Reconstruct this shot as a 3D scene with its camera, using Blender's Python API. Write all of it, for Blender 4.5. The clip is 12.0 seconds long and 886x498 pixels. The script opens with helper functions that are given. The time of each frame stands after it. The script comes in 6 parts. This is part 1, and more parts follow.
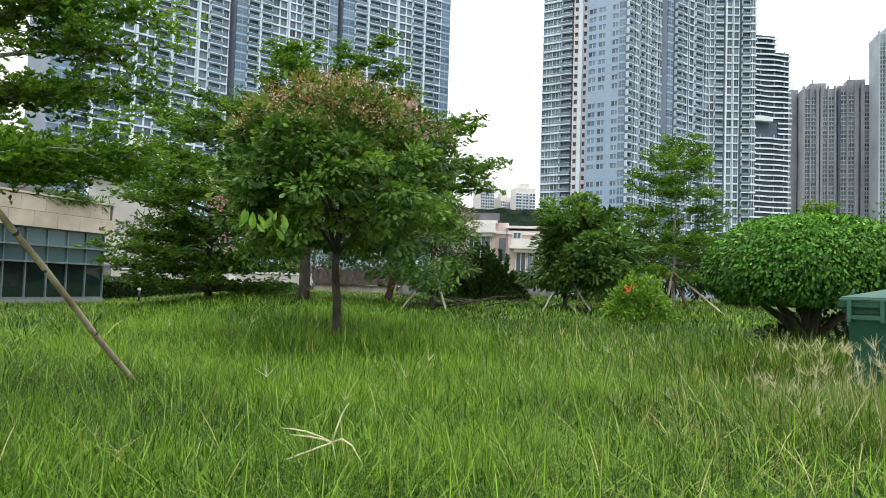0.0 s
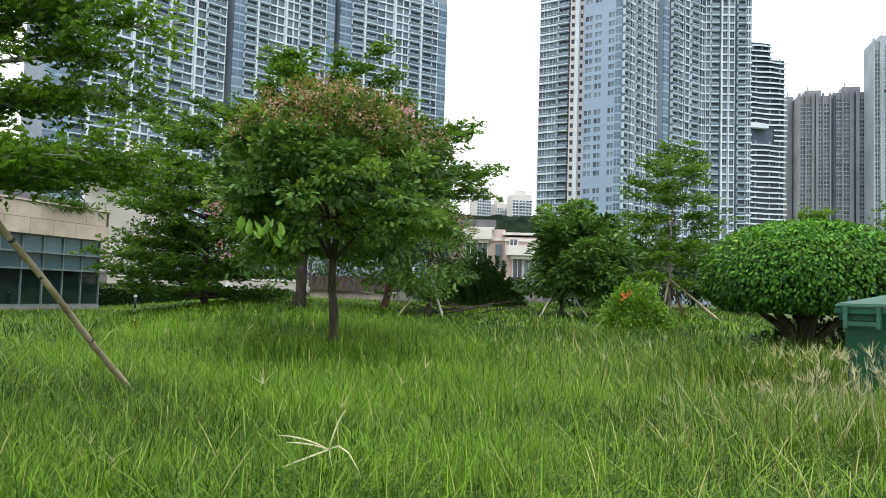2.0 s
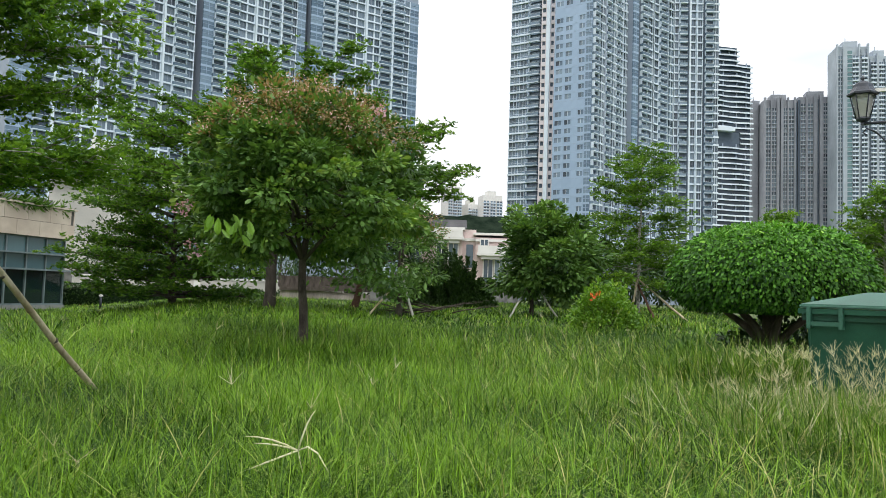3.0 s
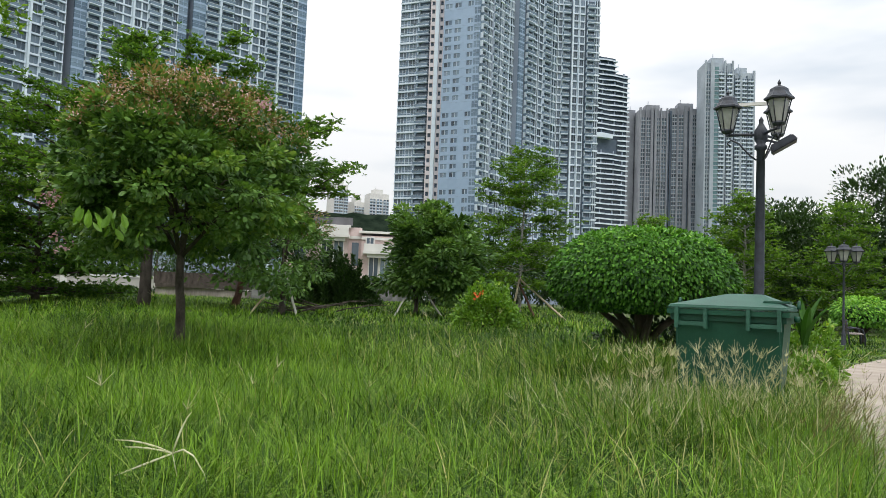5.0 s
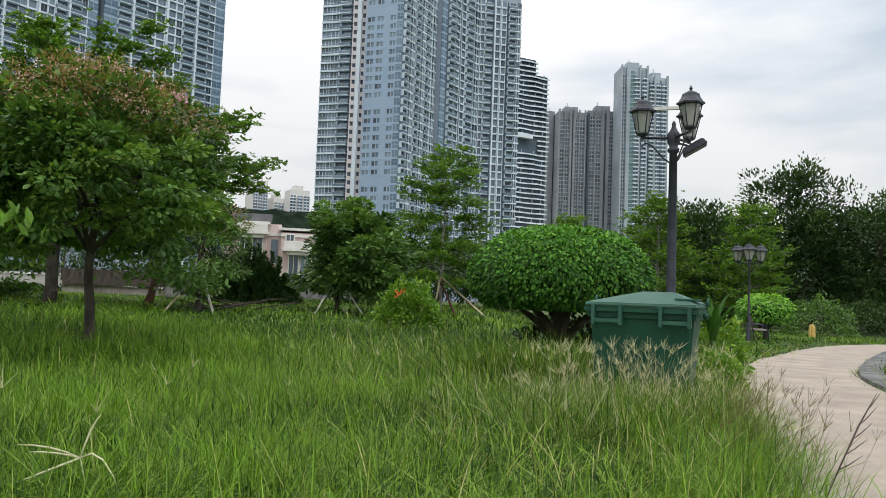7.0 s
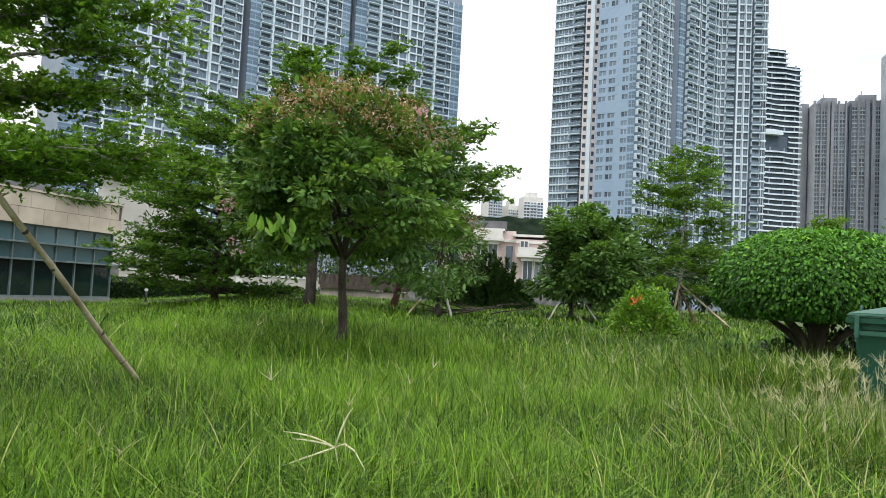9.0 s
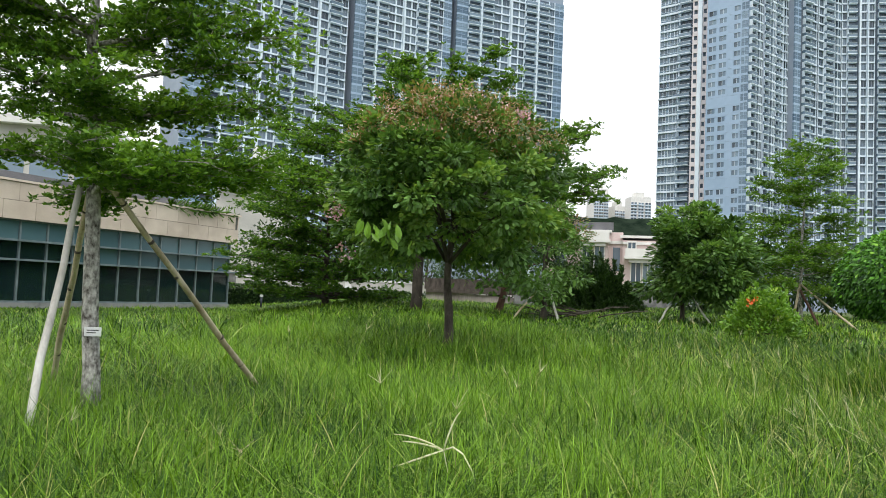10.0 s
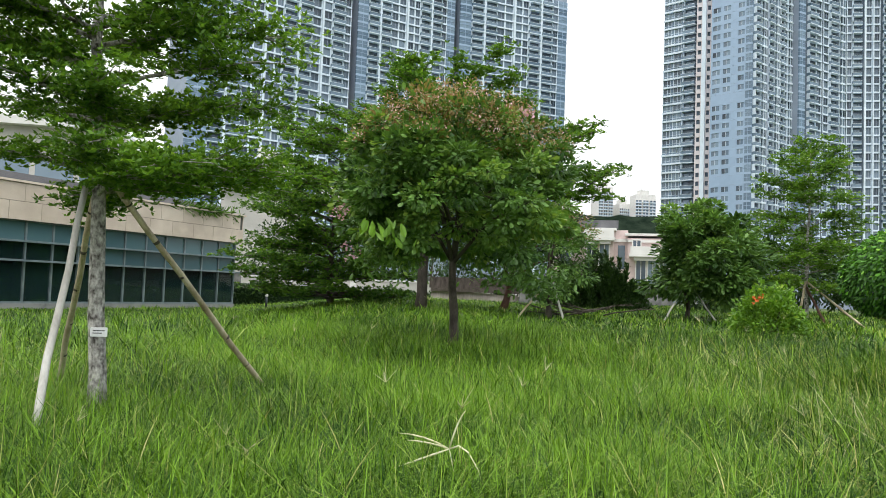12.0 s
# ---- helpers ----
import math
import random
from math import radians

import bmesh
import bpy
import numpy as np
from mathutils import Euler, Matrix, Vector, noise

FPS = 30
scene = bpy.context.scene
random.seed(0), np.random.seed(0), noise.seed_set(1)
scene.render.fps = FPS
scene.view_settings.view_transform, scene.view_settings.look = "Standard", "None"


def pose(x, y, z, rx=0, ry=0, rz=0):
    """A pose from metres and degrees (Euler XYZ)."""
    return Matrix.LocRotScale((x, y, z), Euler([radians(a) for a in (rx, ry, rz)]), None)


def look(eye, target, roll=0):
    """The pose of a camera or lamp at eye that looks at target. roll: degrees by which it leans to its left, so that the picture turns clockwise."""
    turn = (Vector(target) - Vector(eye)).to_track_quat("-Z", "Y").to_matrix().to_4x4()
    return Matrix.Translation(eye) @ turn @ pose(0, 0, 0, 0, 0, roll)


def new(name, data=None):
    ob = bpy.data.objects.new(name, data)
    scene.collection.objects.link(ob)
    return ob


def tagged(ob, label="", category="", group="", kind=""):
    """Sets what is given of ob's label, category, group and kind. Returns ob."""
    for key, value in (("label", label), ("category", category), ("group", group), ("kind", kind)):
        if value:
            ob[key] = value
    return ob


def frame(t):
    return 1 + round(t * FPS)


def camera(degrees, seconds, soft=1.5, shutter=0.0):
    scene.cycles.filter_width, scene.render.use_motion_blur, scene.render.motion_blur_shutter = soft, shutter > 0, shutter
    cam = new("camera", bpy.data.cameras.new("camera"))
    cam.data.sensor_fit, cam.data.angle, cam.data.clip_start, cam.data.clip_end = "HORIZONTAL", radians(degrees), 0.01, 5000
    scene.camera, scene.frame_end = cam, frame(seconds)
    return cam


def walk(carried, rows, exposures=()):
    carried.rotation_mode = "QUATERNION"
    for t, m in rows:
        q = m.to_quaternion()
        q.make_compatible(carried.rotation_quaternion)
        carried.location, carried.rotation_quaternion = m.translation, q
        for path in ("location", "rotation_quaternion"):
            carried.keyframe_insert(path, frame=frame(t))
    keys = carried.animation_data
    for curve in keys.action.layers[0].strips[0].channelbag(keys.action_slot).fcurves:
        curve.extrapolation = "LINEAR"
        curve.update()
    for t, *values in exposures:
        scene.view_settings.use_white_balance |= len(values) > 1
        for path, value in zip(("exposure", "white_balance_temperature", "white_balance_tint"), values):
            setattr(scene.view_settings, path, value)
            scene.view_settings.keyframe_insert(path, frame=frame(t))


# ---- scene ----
cam = camera(59.3, 12.0, soft=0.45)
# seconds, yaw, pitch, roll; the camera turns on the spot, held at chest height
PATH = [
    (0.0, 0.09, 2.80, -1.72),
    (0.5, 0.03, 3.19, -1.68),
    (1.0, -0.03, 3.31, -1.68),
    (1.5, -0.08, 3.17, -1.68),
    (2.0, -0.15, 3.30, -1.68),
    (2.5, -0.41, 3.38, -1.61),
    (3.0, -2.31, 3.37, -1.77),
    (3.5, -4.67, 3.38, -1.84),
    (3.7, -5.43, 3.51, -2.11),
    (5.5, -12.73, 3.50, -2.00),
    (6.0, -14.65, 3.57, -2.07),
    (6.5, -16.68, 3.62, -2.10),
    (6.7, -16.98, 3.61, -2.11),
    (8.3, -9.18, 3.49, -2.65),
    (8.5, -7.72, 3.46, -2.76),
    (9.0, 0.54, 3.30, -2.93),
    (9.5, 6.67, 3.22, -2.62),
    (10.0, 8.28, 3.21, -2.38),
    (10.5, 8.64, 3.18, -2.37),
    (11.0, 8.78, 2.98, -2.30),
    (11.5, 8.79, 2.95, -2.32),
    (12.0, 8.64, 3.11, -2.11),
]
# the film darkens a little while more sky is in view
DIM = [(0.0, 0.03), (2.4, 0.02), (3.2, -0.10), (5.4, -0.32), (6.8, -0.43), (8.4, -0.20), (9.4, 0.04), (12.0, 0.09)]
walk(cam, [(t, pose(0, 0, 1.2, 90 + p, r, w)) for t, w, p, r in PATH], DIM)


# ---- light ----
world = bpy.data.worlds.new("overcast_sky")
scene.world = world
world.use_nodes = True
wn, wl = world.node_tree.nodes, world.node_tree.links
wn.clear()
w_out, w_bg = wn.new("ShaderNodeOutputWorld"), wn.new("ShaderNodeBackground")
w_sky = wn.new("ShaderNodeTexSky")
w_sky.sky_type, w_sky.sun_disc = "NISHITA", False
w_sky.sun_elevation, w_sky.sun_rotation = radians(58), radians(200)
w_dim = wn.new("ShaderNodeVectorMath")
w_dim.operation = "SCALE"
w_dim.inputs[3].default_value = 0.12
w_co, w_sep = wn.new("ShaderNodeTexCoord"), wn.new("ShaderNodeSeparateXYZ")
w_map = wn.new("ShaderNodeMapping")
w_map.inputs["Scale"].default_value = (1.1, 1.1, 4.2)
w_map.inputs["Location"].default_value = (0.35, 0.2, 0.0)
w_noise = wn.new("ShaderNodeTexNoise")
w_noise.inputs["Scale"].default_value, w_noise.inputs["Detail"].default_value = 2.0, 5.0
w_ramp = wn.new("ShaderNodeValToRGB")
w_ramp.color_ramp.elements[0].position, w_ramp.color_ramp.elements[0].color = 0.26, (0.55, 0.635, 0.725, 1)
w_ramp.color_ramp.elements[1].position, w_ramp.color_ramp.elements[1].color = 0.50, (1.0, 1.0, 1.0, 1)
w_lift = wn.new("ShaderNodeMapRange")
for k, v in enumerate((0.0, 0.9, 0.98, 2.6)):
    w_lift.inputs[k + 1].default_value = v
w_mul = wn.new("ShaderNodeVectorMath")
w_mul.operation = "SCALE"
w_mix = wn.new("ShaderNodeMix")
w_mix.data_type = "RGBA"
w_mix.inputs[0].default_value = 0.86
wl.new(w_co.outputs["Generated"], w_map.inputs["Vector"])
wl.new(w_map.outputs[0], w_noise.inputs["Vector"])
w_side = wn.new("ShaderNodeMath")
w_side.operation = "MULTIPLY_ADD"
w_side.inputs[1].default_value = -0.22
wl.new(w_sep.outputs["X"], w_side.inputs[0])
w_low = wn.new("ShaderNodeMath")
w_low.operation = "MULTIPLY_ADD"
w_low.inputs[1].default_value = -0.55
w_cap = wn.new("ShaderNodeMath")
w_cap.operation = "MINIMUM"
w_cap.inputs[1].default_value = 0.32
wl.new(w_sep.outputs["Z"], w_cap.inputs[0])
wl.new(w_cap.outputs[0], w_low.inputs[0])
w_base = wn.new("ShaderNodeMath")
w_base.inputs[1].default_value = 0.175
wl.new(w_noise.outputs[0], w_base.inputs[0])
wl.new(w_base.outputs[0], w_low.inputs[2])
wl.new(w_low.outputs[0], w_side.inputs[2])
wl.new(w_side.outputs[0], w_ramp.inputs[0])
wl.new(w_co.outputs["Generated"], w_sep.inputs[0])
wl.new(w_sep.outputs["Z"], w_lift.inputs[0])
wl.new(w_ramp.outputs[0], w_mul.inputs[0])
wl.new(w_lift.outputs[0], w_mul.inputs[3])
wl.new(w_sky.outputs[0], w_dim.inputs[0])
wl.new(w_dim.outputs[0], w_mix.inputs[6])
wl.new(w_mul.outputs[0], w_mix.inputs[7])
wl.new(w_mix.outputs[2], w_bg.inputs[0])
wl.new(w_bg.outputs[0], w_out.inputs[0])

sun = bpy.data.lights.new("sun", "SUN")
sun.energy, sun.angle, sun.color = 1.3, radians(38), (1.0, 0.96, 0.88)
new("sun", sun).matrix_world = look((20, -50, 90), (0, 0, 0))


# ---- materials ----
def shader(name):
    m = bpy.data.materials.new(name)
    m.use_nodes = True
    m.node_tree.nodes.clear()
    return m, m.node_tree.nodes, m.node_tree.links


def surface(name, low, high, rough=0.8, scale=4.0, fine=60.0, bump=0.3, metal=0.0, spec=0.4, per_object=0.0, streak=(1, 1, 1)):
    """Two scales of noise between two colours, with fine relief."""
    m, n, l = shader(name)
    out, b = n.new("ShaderNodeOutputMaterial"), n.new("ShaderNodeBsdfPrincipled")
    co, mp = n.new("ShaderNodeTexCoord"), n.new("ShaderNodeMapping")
    mp.inputs["Scale"].default_value = streak
    big, small = n.new("ShaderNodeTexNoise"), n.new("ShaderNodeTexNoise")
    big.inputs["Scale"].default_value, big.inputs["Detail"].default_value = scale, 4.0
    small.inputs["Scale"].default_value, small.inputs["Detail"].default_value = fine, 3.0
    add = n.new("ShaderNodeMath")
    add.operation = "MULTIPLY_ADD"
    add.inputs[1].default_value = 0.4
    l.new(co.outputs["Object"], mp.inputs["Vector"])
    l.new(mp.outputs[0], big.inputs["Vector"])
    l.new(mp.outputs[0], small.inputs["Vector"])
    l.new(small.outputs[0], add.inputs[0])
    l.new(big.outputs[0], add.inputs[2])
    ramp = n.new("ShaderNodeValToRGB")
    ramp.color_ramp.elements[0].position, ramp.color_ramp.elements[0].color = 0.48, (*low, 1)
    ramp.color_ramp.elements[1].position, ramp.color_ramp.elements[1].color = 0.92, (*high, 1)
    source = add.outputs[0]
    if per_object:
        info, mix = n.new("ShaderNodeObjectInfo"), n.new("ShaderNodeMath")
        mix.operation = "MULTIPLY_ADD"
        mix.inputs[1].default_value = per_object
        l.new(info.outputs["Random"], mix.inputs[0])
        l.new(add.outputs[0], mix.inputs[2])
        sub = n.new("ShaderNodeMath")
        sub.operation = "SUBTRACT"
        sub.inputs[1].default_value = per_object / 2
        l.new(mix.outputs[0], sub.inputs[0])
        source = sub.outputs[0]
    l.new(source, ramp.inputs[0])
    l.new(ramp.outputs[0], b.inputs["Base Color"])
    b.inputs["Roughness"].default_value, b.inputs["Metallic"].default_value = rough, metal
    b.inputs["Specular IOR Level"].default_value = spec
    if bump:
        bp = n.new("ShaderNodeBump")
        bp.inputs["Strength"].default_value, bp.inputs["Distance"].default_value = bump, 0.02
        l.new(small.outputs[0], bp.inputs["Height"])
        l.new(bp.outputs[0], b.inputs["Normal"])
    l.new(b.outputs[0], out.inputs[0])
    return m


def foliage(name, dark, light, through_light=0.35, rough=0.5, spec=0.35, third=None):
    """Leaf or blade: colour by the tint stored with each leaf, gloss, and light that comes through."""
    m, n, l = shader(name)
    out, b, tr, mix = (n.new("ShaderNode" + k) for k in ("OutputMaterial", "BsdfPrincipled", "BsdfTranslucent", "MixShader"))
    at, ramp = n.new("ShaderNodeAttribute"), n.new("ShaderNodeValToRGB")
    at.attribute_name = "tint"
    e = ramp.color_ramp.elements
    e[0].position, e[0].color = 0.0, (*dark, 1)
    e[1].position, e[1].color = (0.8 if third else 1.0), (*light, 1)
    if third:
        x = e.new(1.0)
        x.color = (*third, 1)
    l.new(at.outputs["Fac"], ramp.inputs[0])
    l.new(ramp.outputs[0], b.inputs["Base Color"])
    warm = n.new("ShaderNodeVectorMath")
    warm.operation = "MULTIPLY"
    warm.inputs[1].default_value = (1.25, 1.2, 0.55)
    l.new(ramp.outputs[0], warm.inputs[0])
    l.new(warm.outputs[0], tr.inputs["Color"])
    b.inputs["Roughness"].default_value, b.inputs["Specular IOR Level"].default_value = rough, spec
    mix.inputs[0].default_value = through_light
    l.new(b.outputs[0], mix.inputs[1])
    l.new(tr.outputs[0], mix.inputs[2])
    l.new(mix.outputs[0], out.inputs[0])
    return m


def glazing(name, low, high, rough=0.08, spec=0.6, metal=0.0):
    """Opaque-looking window glass on far houses, each pane a little different."""
    m, n, l = shader(name)
    out, b = n.new("ShaderNodeOutputMaterial"), n.new("ShaderNodeBsdfPrincipled")
    info, ramp, ns, add = (n.new("ShaderNode" + k) for k in ("ObjectInfo", "ValToRGB", "TexNoise", "Math"))
    ns.inputs["Scale"].default_value = 0.9
    add.operation = "MULTIPLY_ADD"
    add.inputs[1].default_value = 0.5
    l.new(ns.outputs[0], add.inputs[0])
    sub = n.new("ShaderNodeMath")
    sub.operation = "SUBTRACT"
    sub.inputs[1].default_value = 0.25
    l.new(info.outputs["Random"], add.inputs[2])
    l.new(add.outputs[0], sub.inputs[0])
    l.new(sub.outputs[0], ramp.inputs[0])
    ramp.color_ramp.elements[0].color, ramp.color_ramp.elements[1].color = (*low, 1), (*high, 1)
    l.new(ramp.outputs[0], b.inputs["Base Color"])
    b.inputs["Roughness"].default_value, b.inputs["Specular IOR Level"].default_value = rough, spec
    b.inputs["Metallic"].default_value = metal
    l.new(b.outputs[0], out.inputs[0])
    return m


def clear_glass(name, tint, rough=0.02, film=None, cover=0.5):
    m, n, l = shader(name)
    out, g, t, mix, fr = (n.new("ShaderNode" + k) for k in ("OutputMaterial", "BsdfGlossy", "BsdfTransparent", "MixShader", "Fresnel"))
    g.inputs["Roughness"].default_value = rough
    t.inputs["Color"].default_value = (*tint, 1)
    fr.inputs["IOR"].default_value = 1.6
    l.new(fr.outputs[0], mix.inputs[0])
    l.new(t.outputs[0], mix.inputs[1])
    l.new(g.outputs[0], mix.inputs[2])
    last = mix
    if film:
        coat, both = n.new("ShaderNodeBsdfPrincipled"), n.new("ShaderNodeMixShader")
        coat.inputs["Base Color"].default_value, coat.inputs["Roughness"].default_value = (*film, 1), 0.04
        coat.inputs["Specular IOR Level"].default_value = 0.7
        both.inputs[0].default_value = cover
        l.new(mix.outputs[0], both.inputs[1])
        l.new(coat.outputs[0], both.inputs[2])
        last = both
    l.new(last.outputs[0], out.inputs[0])
    return m


M_SOIL = surface("lawn_soil", (0.035, 0.055, 0.014), (0.09, 0.125, 0.032), 0.95, 0.35, 9.0, 0.6)
M_PATH = surface("worn_concrete", (0.30, 0.25, 0.21), (0.45, 0.385, 0.32), 0.9, 1.5, 34.0, 0.35)
M_KERB = surface("kerb_granite", (0.11, 0.11, 0.11), (0.27, 0.27, 0.26), 0.85, 3.0, 70.0, 0.5, per_object=0.4)
M_GRASS = foliage("grass_blades", (0.014, 0.056, 0.004), (0.222, 0.405, 0.032), 0.22, 0.5, 0.22, third=(0.45, 0.43, 0.18))
M_STRAW = foliage("seed_heads", (0.33, 0.32, 0.16), (0.64, 0.62, 0.46), 0.3, 0.7, 0.2)
M_BARK = surface("mottled_bark", (0.05, 0.042, 0.035), (0.58, 0.56, 0.52), 0.9, 24.0, 60.0, 0.9, streak=(1, 1, 0.7))
M_BARK_DARK = surface("dark_bark", (0.035, 0.028, 0.022), (0.12, 0.10, 0.085), 0.92, 6.0, 60.0, 0.7, streak=(1, 1, 0.4))
M_BARK_RED = surface("reddish_bark", (0.06, 0.03, 0.022), (0.16, 0.085, 0.06), 0.92, 6.0, 60.0, 0.7, streak=(1, 1, 0.4))
M_STAKE = surface("bare_wood_pole", (0.27, 0.21, 0.13), (0.62, 0.54, 0.39), 0.8, 5.0, 50.0, 0.4, streak=(1, 1, 0.2))
M_STAKE_PALE = surface("bleached_wood_pole", (0.30, 0.28, 0.25), (0.60, 0.58, 0.54), 0.8, 5.0, 50.0, 0.4, streak=(1, 1, 0.2))
M_LEAF_MYRTLE = foliage("myrtle_leaves", (0.034, 0.088, 0.023), (0.168, 0.315, 0.068), 0.28, 0.42, 0.38, third=(0.27, 0.40, 0.08))
M_LEAF_RUST = foliage("rusty_fruit_sprays", (0.17, 0.19, 0.05), (0.36, 0.22, 0.13), 0.25, 0.7, 0.2, third=(0.66, 0.46, 0.50))
M_PETAL = foliage("mauve_petals", (0.45, 0.22, 0.36), (0.68, 0.45, 0.58), 0.35, 0.7, 0.2)
M_LEAF_TIER = foliage("tiered_tree_leaves", (0.042, 0.112, 0.018), (0.185, 0.345, 0.042), 0.5, 0.42, 0.3, third=(0.34, 0.52, 0.08))
M_LEAF_DARK = foliage("dark_leaves", (0.012, 0.034, 0.010), (0.05, 0.11, 0.022), 0.25, 0.5, 0.35, third=(0.12, 0.20, 0.04))
M_LEAF_GLOSS = foliage("glossy_leaves", (0.009, 0.047, 0.005), (0.115, 0.32, 0.028), 0.22, 0.5, 0.25, third=(0.26, 0.50, 0.06))
M_LEAF_FRESH = foliage("fresh_leaves", (0.06, 0.15, 0.02), (0.20, 0.38, 0.04), 0.35, 0.4, 0.4, third=(0.36, 0.48, 0.08))
M_ORANGE = foliage("orange_petals", (0.55, 0.10, 0.03), (0.80, 0.22, 0.07), 0.3, 0.6, 0.2)
M_BIN = surface("green_plastic", (0.007, 0.055, 0.031), (0.018, 0.098, 0.058), 0.45, 2.0, 90.0, 0.08, spec=0.3)
M_BIN_LID = surface("sunworn_green_plastic", (0.011, 0.070, 0.044), (0.032, 0.128, 0.084), 0.5, 2.5, 80.0, 0.08, spec=0.5)
M_RUBBER = surface("black_rubber", (0.012, 0.012, 0.012), (0.03, 0.03, 0.03), 0.7)
M_IRON = surface("dark_painted_iron", (0.012, 0.015, 0.023), (0.035, 0.043, 0.062), 0.45, 8.0, 90.0, 0.15, spec=0.5)
# pale film colour stands in for sky reflected in the panes
M_LAMP_GLASS = clear_glass("lantern_glass", (0.86, 0.88, 0.84), 0.05, (0.55, 0.57, 0.55))
M_BULB = surface("white_bulb", (0.7, 0.7, 0.66), (0.82, 0.82, 0.78), 0.4)
M_STONE = surface("beige_stone_cladding", (0.50, 0.41, 0.33), (0.66, 0.56, 0.46), 0.85, 1.2, 40.0, 0.15, per_object=0.25)
M_STONE_DARK = surface("shadow_joint", (0.10, 0.09, 0.08), (0.16, 0.15, 0.13), 0.9)
M_PANE = clear_glass("tinted_pane", (0.45, 0.62, 0.60), 0.01, (0.03, 0.07, 0.07), 0.3)
M_PANE_FROST = glazing("teal_spandrel_glass", (0.06, 0.12, 0.135), (0.11, 0.20, 0.215), 0.12, 0.6)
M_STEEL = surface("grey_window_frame", (0.13, 0.17, 0.18), (0.25, 0.30, 0.31), 0.45, 3.0, 60.0, 0.05, metal=0.3)
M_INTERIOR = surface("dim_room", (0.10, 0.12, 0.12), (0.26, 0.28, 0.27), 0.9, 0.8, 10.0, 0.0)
M_RENDER_WALL = surface("pale_rendered_wall", (0.42, 0.41, 0.38), (0.60, 0.58, 0.54), 0.9, 0.5, 14.0, 0.2)
M_PINK = surface("pale_pink_render", (0.56, 0.44, 0.42), (0.72, 0.59, 0.57), 0.9, 0.4, 10.0, 0.1)
M_TRIM = surface("white_trim", (0.62, 0.61, 0.58), (0.78, 0.77, 0.74), 0.8, 0.6, 20.0, 0.1)
M_GREY_ROOF = surface("grey_roof", (0.10, 0.10, 0.11), (0.20, 0.20, 0.21), 0.85, 0.6, 20.0, 0.2)
M_T_WHITE = surface("tower_white_slab", (0.56, 0.655, 0.75), (0.76, 0.84, 0.915), 0.8, 0.05, 0.35, 0.0, per_object=0.2)
M_T_GREY = surface("tower_grey_wall", (0.25, 0.30, 0.38), (0.36, 0.42, 0.51), 0.8, 0.05, 0.35, 0.0, per_object=0.2)
M_T_BLUE = surface("tower_pale_blue_cladding", (0.28, 0.385, 0.53), (0.38, 0.50, 0.65), 0.6, 0.06, 0.35, 0.0, per_object=0.15)
# dark tone that puts the shade of recesses and openings into the colour
M_T_DARK = surface("tower_painted_shade", (0.06, 0.085, 0.12), (0.12, 0.155, 0.20), 0.8, 0.05, 0.35, 0.0)
M_T_PINK = surface("tower_pinkish_wall", (0.62, 0.57, 0.59), (0.76, 0.71, 0.73), 0.8, 0.05, 0.35, 0.0)
M_T_TAUPE = surface("tower_taupe_wall", (0.20, 0.215, 0.245), (0.34, 0.36, 0.40), 0.8, 0.05, 0.35, 0.0)
M_T_PALE = surface("tower_pale_grey_wall", (0.29, 0.34, 0.39), (0.43, 0.49, 0.55), 0.8, 0.05, 0.35, 0.0)
M_T_GLASS = glazing("tower_window_glass", (0.02, 0.036, 0.055), (0.20, 0.27, 0.34), 0.1, 0.55)
M_T_GLASS_BLUE = glazing("tower_blue_glass", (0.09, 0.15, 0.22), (0.22, 0.31, 0.40), 0.1, 0.6)
M_T_TEAL = glazing("tower_green_glass", (0.08, 0.17, 0.19), (0.16, 0.28, 0.29), 0.1, 0.6)
M_T_RAIL = glazing("balcony_glass_rail", (0.09, 0.145, 0.20), (0.21, 0.29, 0.37), 0.15, 0.5)
M_HILL = surface("wooded_hill", (0.006, 0.012, 0.008), (0.024, 0.036, 0.024), 1.0, 0.12, 0.6, 0.0, spec=0.0)
M_YELLOW = surface("faded_yellow_paint", (0.55, 0.36, 0.10), (0.70, 0.50, 0.18), 0.6)
M_SEED_DARK = foliage("dark_seed_spikes", (0.06, 0.062, 0.02), (0.22, 0.20, 0.08), 0.2, 0.7, 0.2)
M_STALK = surface("pale_dry_stalk", (0.48, 0.47, 0.26), (0.68, 0.67, 0.46), 0.7, 9.0, 80.0, 0.2)
M_RAMP = surface("stained_ramp_wall", (0.20, 0.17, 0.155), (0.50, 0.44, 0.41), 0.9, 1.6, 14.0, 0.3, streak=(1, 1, 0.3))
M_SIGN = surface("white_card", (0.70, 0.70, 0.70), (0.82, 0.82, 0.82), 0.6)
M_INK = surface("dark_print", (0.05, 0.05, 0.05), (0.10, 0.10, 0.10), 0.7)

# ---- building blocks ----
rng = np.random.default_rng(7)


